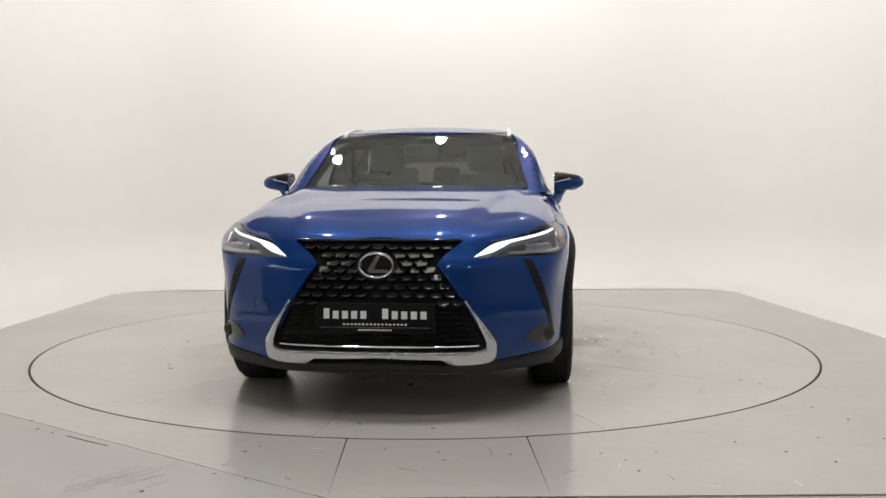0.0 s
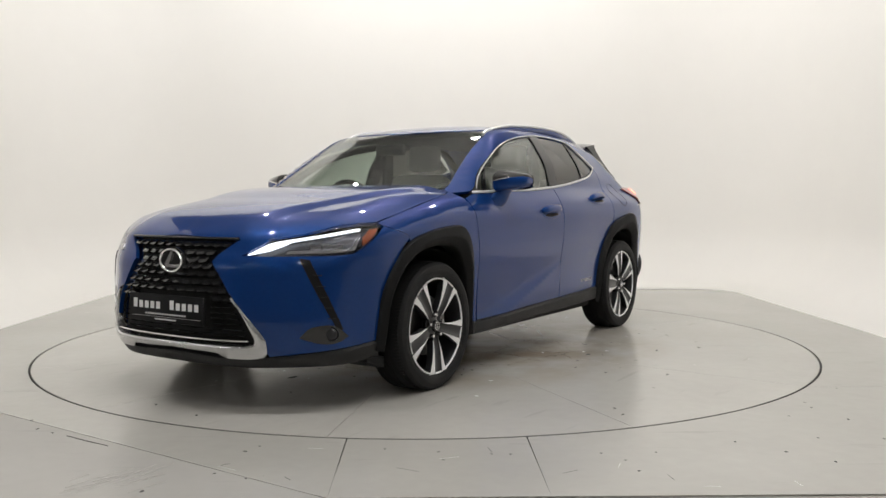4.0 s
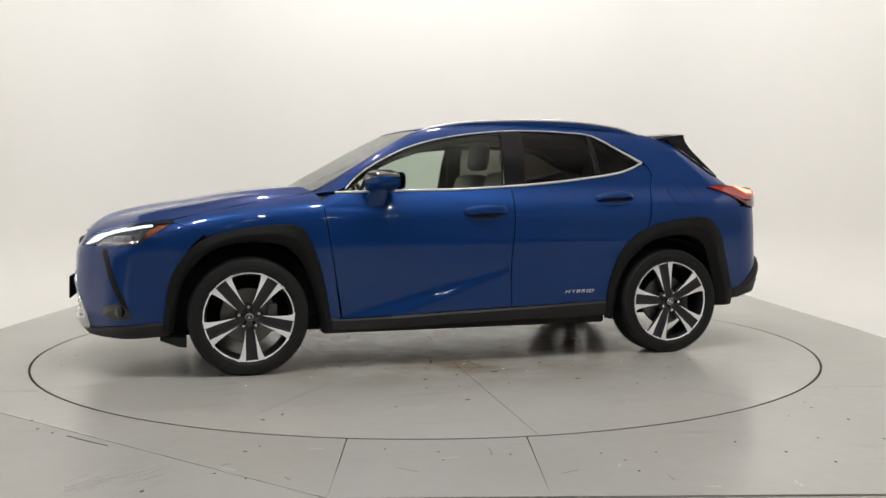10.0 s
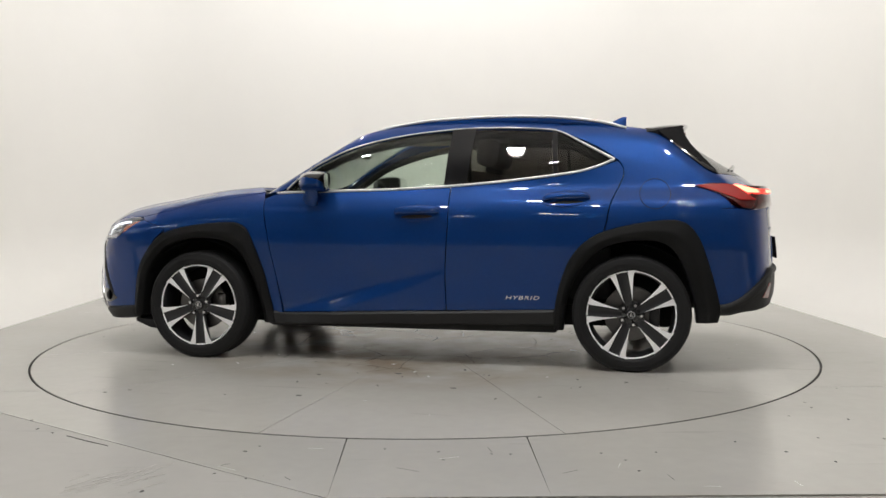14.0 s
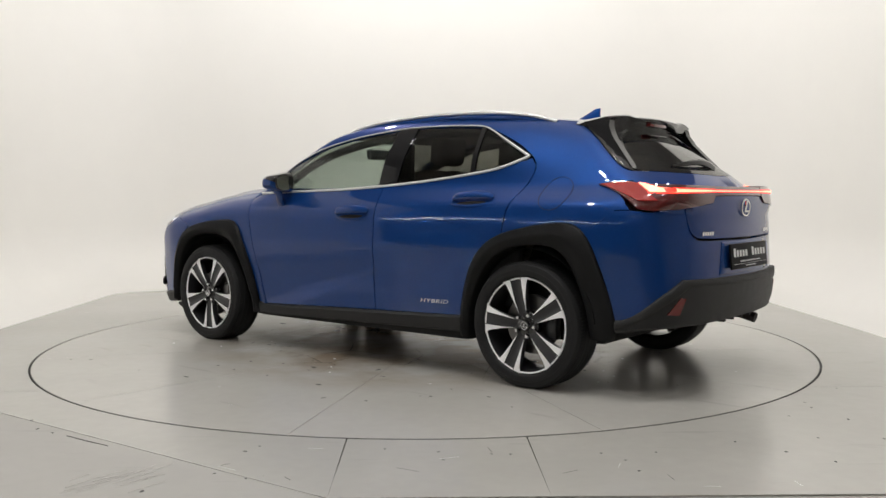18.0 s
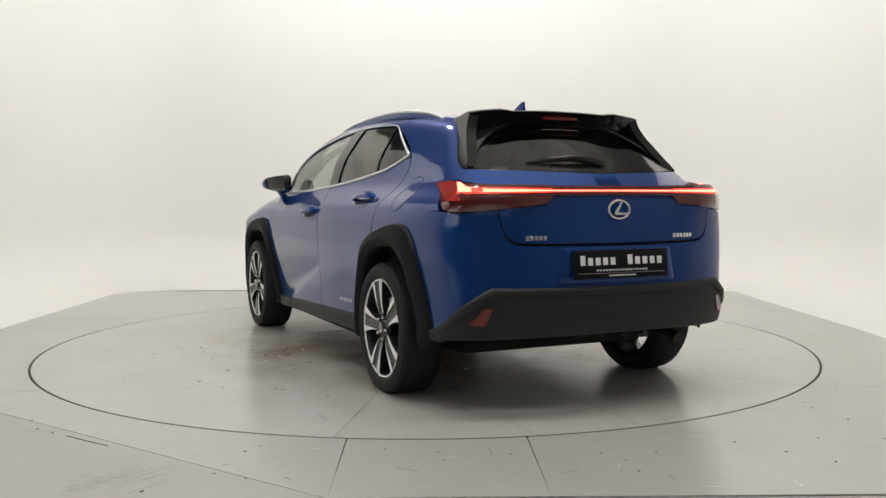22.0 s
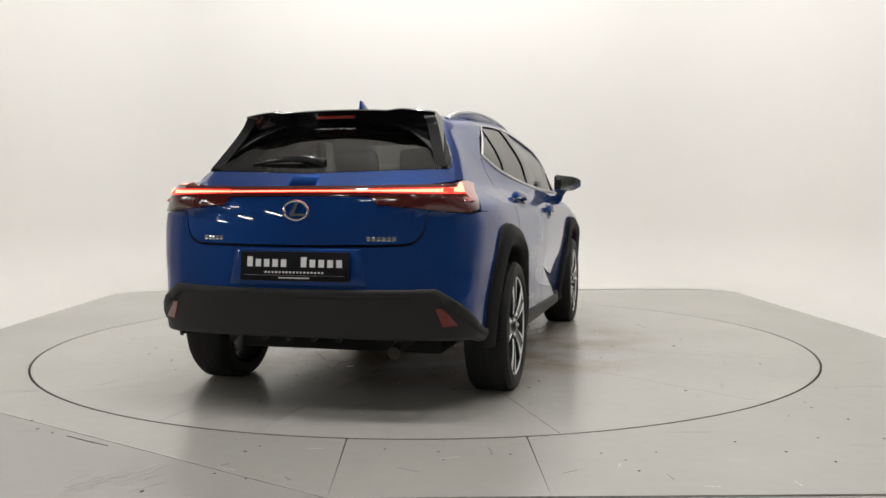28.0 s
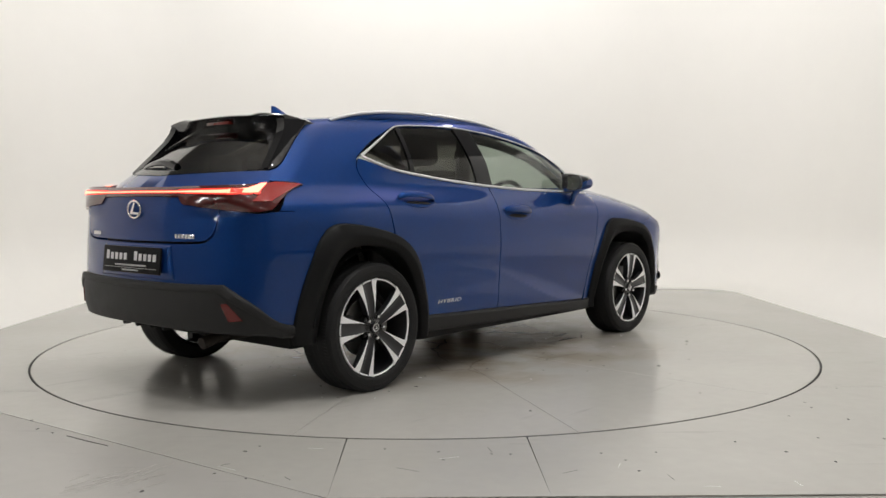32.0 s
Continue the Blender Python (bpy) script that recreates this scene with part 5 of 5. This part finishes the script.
def mirror(sgn, door):
    m = Matrix.Diagonal((1, sgn, 1, 1))
    cap, low = mirror_shell(), mirror_shell()
    cut = dict(plane_co=(0.56, 0.92, 1.089), plane_no=(-0.22, -0.30, 1))
    bmesh.ops.bisect_plane(cap, geom=cap.verts[:] + cap.edges[:] + cap.faces[:], clear_inner=True, **cut)
    bmesh.ops.bisect_plane(low, geom=low.verts[:] + low.edges[:] + low.faces[:], clear_outer=True, **cut)
    mr = part("door_mirror", low, PAINT, car, "blue door mirror with gloss black cap", 40, m)
    part("mirror_cap", cap, GLOSS_BLACK, mr, smooth=40)
    bm = bmesh.new()
    prism(bm, [(0.925 + 0.074 * math.copysign(abs(math.cos(a)) ** 0.7, math.cos(a)), 1.091 + 0.046 * math.copysign(abs(math.sin(a)) ** 0.7, math.sin(a))) for a in np.linspace(0, 6.06, 28)], -0.4605, -0.4575)
    part("mirror_glass", bm, CHROME, mr, m=SWING @ Matrix(((0, 0, -1, 0), (1, 0, 0, 0), (0, 1, 0, 0), (0, 0, 0, 1))))
    bm = bmesh.new()
    prism(bm, [(0.925 + 0.079 * math.copysign(abs(math.cos(a)) ** 0.7, math.cos(a)), 1.091 + 0.051 * math.copysign(abs(math.sin(a)) ** 0.7, math.sin(a))) for a in np.linspace(0, 6.06, 28)], -0.466, -0.4595)
    part("mirror_frame", bm, GLOSS_BLACK, mr, m=SWING @ Matrix(((0, 0, -1, 0), (1, 0, 0, 0), (0, 1, 0, 0), (0, 0, 0, 1))))
    bm = bmesh.new()
    tube(bm, smooth_path([(0.57, 0.90, 1.05), (0.575, 0.87, 1.015), (0.59, 0.845, 0.985), (0.60, 0.82, 0.955)], 4), 0.050, 0.020, 14, (0, 1, 0.4), lambda s: 0.8 + 0.5 * s)
    part("mirror_stalk", bm, PAINT, mr, smooth=60)
    bm = bmesh.new()
    tube(bm, [(0.655, 0.836, 1.087), (0.655, 0.88, 1.098), (0.642, 0.93, 1.108)], 0.003, 0.004)
    part("mirror_trim", bm, CHROME, mr, smooth=60)


for sgn, d in zip((1, -1), doors):
    mirror(sgn, d)
for ds, x0, z0, tl in ((doors, -0.075, 0.911, 2), (rdoors, -0.948, 0.987, 4)):
    p = on_form("side", [(x0, z0)], whole, 0.0)[0]
    n = Vector(slope(np.array([p]), whole)[0])
    for sgn, d in zip((1, -1), ds):
        m = Matrix.Translation((p.x, sgn * p.y, p.z)) @ Matrix.Diagonal((1, sgn, 1, 1)) @ Vector((0, 1, 0)).rotation_difference(n).to_matrix().to_4x4() @ pose(0, 0, 0, 0, tl, 0)
        bm = bmesh.new()
        path = smooth_path([(0.134, 0.002, 0), (0.097, 0.024, 0.003), (0, 0.032, 0.006), (-0.097, 0.026, 0.003), (-0.134, 0.004, 0)], 5)
        tube(bm, path, 0.010, 0.023, 12, (0, 0, 1), lambda s: 0.45 + 0.6 * math.sin(math.pi * s) ** 0.6)
        part("door_handle", bm, PAINT, d, smooth=60, m=m)
        bm = bmesh.new()
        bmesh.ops.create_uvsphere(bm, u_segments=24, v_segments=10, radius=1, matrix=Matrix.Translation((0, -0.003, -0.008)) @ Matrix.Diagonal((0.148, 0.0055, 0.050, 1)))
        part("handle_dish", bm, PAINT, d, smooth=60, m=m)
        # shade below the grip, put in as a flat dark oval
        bm = bmesh.new()
        bmesh.ops.create_uvsphere(bm, u_segments=20, v_segments=8, radius=1, matrix=Matrix.Translation((0, -0.001, -0.030)) @ Matrix.Diagonal((0.100, 0.0060, 0.013, 1)))
        part("handle_shade", bm, DARK, d, smooth=60, m=m)

# the word on the rear doors
for sgn, d in zip((1, -1), rdoors):
    cu = bpy.data.curves.new("word", "FONT")
    cu.body, cu.size, cu.extrude, cu.align_x, cu.align_y = "HYBRID", 0.046, 0.0015, "CENTER", "CENTER"
    cu.space_character = 1.15
    tmp = bpy.data.objects.new("word", cu)
    scene.collection.objects.link(tmp)
    bpy.context.view_layer.update()
    me = bpy.data.meshes.new_from_object(tmp.evaluated_get(bpy.context.evaluated_depsgraph_get()))
    bpy.data.objects.remove(tmp)
    co = np.array([v.co[:] for v in me.vertices])
    fx, fz = -0.70 - (co[:, 0] * 1.12 + co[:, 1] * 0.25), 0.41 + co[:, 1] * 0.66
    if sgn < 0:
        fx = -0.70 + (co[:, 0] * 1.12 + co[:, 1] * 0.25)
    q = cast("side", fx, fz, whole)
    q = q + slope(q, whole) * (0.002 + np.maximum(co[:, 2:], 0))
    q[:, 1] *= sgn
    me.vertices.foreach_set("co", q.ravel())
    me.materials.clear()
    me.materials.append(LETTER)
    me.update()
    ob = new("word_badge", me)
    ob.parent = d

# wheels
def tyre_bm():
    prof = [(0.250, -0.095), (0.258, -0.108), (0.285, -0.114), (0.318, -0.107), (0.3305, -0.090), (0.335, -0.05), (0.335, 0.05), (0.3305, 0.090), (0.318, 0.107), (0.291, 0.113), (0.264, 0.110), (0.255, 0.102), (0.251, 0.092)]
    return lathe(bmesh.new(), prof, 96, "y")


def wheel(x, sgn, turn):
    y = 0.785 if x > 0 else 0.760
    w = part("wheel", lathe(bmesh.new(), [(0.24, -0.10), (0.236, -0.09), (0.228, 0.0), (0.232, 0.06), (0.240, 0.088), (0.243, 0.096), (0.25, 0.096), (0.25, 0.09)], 64, "y"), ALLOY_DARK, car, "alloy wheel with machined spokes", 40)
    w.matrix_basis = Matrix.Translation((x, sgn * y, 0.329)) @ Matrix.Diagonal((1, sgn, 1, 1)) @ pose(0, 0, 0, 0, turn, 0)
    part("tyre", tyre_bm(), RUBBER, w, "black rubber tyre", 40)
    part("rim_lip", lathe(bmesh.new(), [(0.2430, 0.092), (0.2435, 0.101), (0.2447, 0.1022), (0.2500, 0.1028), (0.2515, 0.100), (0.2515, 0.090)], 80, "y"), ALLOY, w, "machined bright rim edge", 40)
    bm = bmesh.new()
    for k in range(120):
        a = 3.0 * k
        for y0, y1, tw in ((0.060, 0.089, 9), (-0.089, -0.060, -9)):
            box(bm, -0.0022, 0.0022, y0, y1, 0.330, 0.3347, 0.0, pose(0, 0, 0, 0, a, 0) @ pose(0, 0, 0, 0, 0, tw))
    for yy in (-0.036, 0.0, 0.036):
        lathe(bm, [(0.335, yy - 0.013), (0.3362, yy - 0.011), (0.3362, yy + 0.011), (0.335, yy + 0.013)], 72, "y")
    part("tread", bm, RUBBER, w, smooth=0)
    bm = lathe(bmesh.new(), [(0.292, 0.1135), (0.2935, 0.1145), (0.295, 0.1130)], 96, "y")
    lathe(bm, [(0.268, 0.1115), (0.2695, 0.1127), (0.271, 0.1120)], 96, "y")
    part("sidewall_ring", bm, RUBBER, w)
    for k in range(5):
        r = pose(0, 0, 0, 0, 72 * k, 0)
        rows = []
        for rad, hw, yt in ((0.025, 0.017, 0.084), (0.055, 0.021, 0.088), (0.085, 0.0245, 0.095), (0.13, 0.028, 0.100), (0.19, 0.031, 0.1015), (0.235, 0.033, 0.1035), (0.2535, 0.034, 0.1045)):
            rows.append([(-hw, yt, rad), (-hw * 0.72, yt - 0.005, rad), (0, yt - 0.0075, rad), (hw * 0.72, yt - 0.005, rad), (hw, yt, rad), (hw * 0.92, yt - 0.045, rad), (-hw * 0.92, yt - 0.045, rad)])
        part("spoke", sections(bmesh.new(), rows), ALLOY_DARK, w, smooth=30, m=r)
        for s in (1, -1):
            rows, back = [], []
            for rad, x0, wd, yt in ((0.075, 0.0235, 0.0015, 0.0945), (0.10, 0.0258, 0.0040, 0.0985), (0.14, 0.0287, 0.0105, 0.1025), (0.18, 0.0307, 0.0195, 0.1035), (0.21, 0.0319, 0.0275, 0.1033), (0.228, 0.0327, 0.0350, 0.1030), (0.238, 0.0333, 0.0460, 0.1027), (0.2445, 0.0338, 0.066, 0.1022)):
                rows.append([(s * x0, yt, rad), (s * (x0 + wd), yt - 0.001, rad), (s * (x0 + wd), yt - 0.005, rad), (s * x0, yt - 0.005, rad)])
                back.append([(s * (x0 - 0.004), yt - 0.0052, rad), (s * (x0 + wd), yt - 0.0052, rad), (s * (x0 + wd * 0.6), yt - 0.045, rad), (s * (x0 - 0.004), yt - 0.045, rad)])
            part("spoke_flank", sections(bmesh.new(), back), ALLOY_DARK, w, "", 20, r)
            part("spoke_edge", sections(bmesh.new(), rows), ALLOY, w, "machined bright spoke edge", 20, r)
        bm = lathe(bmesh.new(), [(0.0001, 0.104), (0.0085, 0.104), (0.0105, 0.099), (0.0105, 0.075)], 6, "y")
        part("wheel_nut", bm, CHROME, w, m=pose(0, 0, 0, 0, 36 + 72 * k, 0) @ pose(0, 0, 0.058))
        bm = lathe(bmesh.new(), [(0.010, 0.080), (0.016, 0.080), (0.017, 0.070)], 16, "y")
        part("nut_seat", bm, ALLOY_DARK, w, m=pose(0, 0, 0, 0, 36 + 72 * k, 0) @ pose(0, 0, 0.058))
    part("hub_cap", lathe(bmesh.new(), [(0.0001, 0.104), (0.022, 0.104), (0.028, 0.100), (0.031, 0.090), (0.045, 0.083), (0.075, 0.078), (0.078, 0.05)], 32, "y"), GLOSS_BLACK, w)
    part("cap_badge", lathe(bmesh.new(), [(0.018, 0.105), (0.021, 0.1055), (0.022, 0.104)], 28, "y"), CHROME, w)
    bm = bmesh.new()
    prism(bm, [(-0.008, -0.008), (0.013, -0.008), (0.013, -0.004), (-0.002, -0.004), (0.005, 0.011), (0.001, 0.011), (-0.009, -0.004)], 0.1042, 0.1058)
    part("cap_mark", bm, CHROME, w, m=pose(0, 0, 0, 0, -turn, 0) @ Matrix(((-1, 0, 0, 0), (0, 0, 1, 0), (0, 1, 0, 0), (0, 0, 0, 1))))
    part("brake_disc", lathe(bmesh.new(), [(0.06, 0.03), (0.155, 0.03), (0.157, 0.028), (0.157, 0.008), (0.06, 0.008)], 48, "y"), STEEL, w)
    bm = bmesh.new()
    box(bm, -0.16, -0.10, -0.01, 0.05, -0.07, 0.07, 0.012)
    part("caliper", bm, STEEL if x > 0 else ALLOY_DARK, w, m=pose(0, 0, 0, 0, -turn, 0))
    return w


wheel(1.32, 1, 39)
wheel(-1.32, 1, 13)
wheel(1.32, -1, 6)
wheel(-1.32, -1, -15)

# cabin fittings
def seat(y):
    bm = bmesh.new()
    box(bm, -0.20, 0.33, y - 0.25, y + 0.25, 0.42, 0.62, 0.06)
    s = part("front_seat", bm, LEATHER, car, "pale grey leather front seat", 60)
    bm = bmesh.new()
    box(bm, -0.09, 0.08, -0.24, 0.24, 0, 0.62, 0.06)
    part("backrest", bm, LEATHER, s, smooth=60, m=pose(-0.22, y, 0.56, 0, -16, 0))
    bm = bmesh.new()
    box(bm, -0.06, 0.05, -0.13, 0.13, 0, 0.19, 0.045)
    part("headrest", bm, LEATHER, s, smooth=60, m=pose(-0.405, y, 1.19, 0, -8, 0))


seat(0.36)
seat(-0.36)
bm = bmesh.new()
box(bm, -1.12, -0.62, -0.62, 0.62, 0.45, 0.64, 0.06)
rs = part("rear_bench", bm, LEATHER, car, "pale grey leather rear bench", 60)
bm = bmesh.new()
box(bm, -0.09, 0.07, -0.60, 0.60, 0, 0.58, 0.06)
part("backrest", bm, LEATHER, rs, smooth=60, m=pose(-1.12, 0, 0.58, 0, -20, 0))
for y in (-0.36, 0.0, 0.36):
    bm = bmesh.new()
    box(bm, -0.045, 0.045, -0.12, 0.12, 0, 0.15, 0.04)
    part("headrest", bm, LEATHER, rs, smooth=60, m=pose(-1.33, y, 1.10, 0, -10, 0))
bm = bmesh.new()
box(bm, 0.55, 1.0, -0.68, 0.68, 0.62, 1.0, 0.07)
box(bm, 0.50, 0.70, 0.20, 0.52, 0.88, 1.04, 0.04)
dash = part("dashboard", bm, TRIM, car, "black dashboard", 60)
bm = bmesh.new()
ring = [Vector((0, 0.185 * math.cos(2 * math.pi * k / 32), 0.185 * math.sin(2 * math.pi * k / 32))) for k in range(32)]
tube_closed(bm, ring, 0.016, 0.016)
box(bm, -0.02, 0.02, -0.07, 0.07, -0.06, 0.05, 0.015)
box(bm, -0.01, 0.01, -0.18, 0.18, -0.02, 0.02, 0.004)
part("steering_wheel", bm, TRIM, car, "black steering wheel", 60, pose(0.44, -0.36, 0.93, 0, 22, 0))
bm = bmesh.new()
box(bm, -0.02, 0.02, -0.11, 0.11, -0.035, 0.035, 0.014)
part("cabin_mirror", bm, TRIM, car, "", 60, pose(0.50, 0, 1.30, 0, 8, 0))
bm = bmesh.new()
box(bm, -1.25, 0.33, -0.50, 0.50, 1.375, 1.39, 0.005)
part("headliner", bm, HEADLINER, car, "grey cabin headliner")
for sgn in (1, -1):
    bm = bmesh.new()
    box(bm, -0.36, -0.26, sgn * 0.62 - 0.02, sgn * 0.62 + 0.02, 0.9, 1.36, 0.012)
    part("inner_pillar", bm, TRIM, car, "", 60)
    bm = bmesh.new()
    tube(bm, [(q.x, sgn * q.y, q.z) for q in smooth_path([(0.80, 0.69, 1.02), (0.55, 0.63, 1.185), (0.33, 0.60, 1.275), (0.05, 0.555, 1.340), (-0.3, 0.525, 1.372), (-0.85, 0.505, 1.362), (-1.08, 0.52, 1.26), (-1.3, 0.56, 1.16)], 4)], 0.028, 0.024, 10)
    part("inner_frame", bm, TRIM, car, "", 60)
    bm = bmesh.new()
    box(bm, -1.2, 0.8, sgn * 0.70 - 0.02, sgn * 0.70 + 0.02, 0.4, 1.02, 0.015)
    part("door_lining", bm, TRIM, car, "", 60)
bm = bmesh.new()
tube(bm, [(-1.75, -0.42, 0.325), (-1.98, -0.43, 0.318), (-2.07, -0.43, 0.295)], 0.030, 0.030, 14)
part("exhaust", bm, EXHAUST, car, "dull steel exhaust tip", 60)
bm = bmesh.new()
box(bm, -2.06, -1.75, -0.30, 0.34, 0.352, 0.40, 0.02)
part("rear_undertray", bm, TRIM, car)
for y in (-0.18, -0.06, 0.06, 0.18):
    bm = bmesh.new()
    box(bm, -2.125, -2.085, y - 0.012, y + 0.012, 0.342, 0.378, 0.005)
    part("diffuser_fin", bm, BLACK_PLASTIC, car)


# ---- what moves ----
TURN = ((0, -96.2), (2, -109.72), (4, -123.72), (6, -137.75), (8, -151.62), (10, -165.36), (12, -179.04), (14, -192.68), (16, -206.25), (18, -219.7), (20, -232.99),
        (22, -246.05), (24, -259.05), (26, -272.03), (28, -285.17), (30, -298.36), (32, -311.24))


def motions():
    walk(car, [(t, pose(0, 0, 0, 0, 0, a) @ pose(-0.055, 0.013, 0)) for t, a in TURN])
    walk(turntable, [(t, pose(0, 0, 0, 0, 0, a)) for t, a in TURN])


motions()
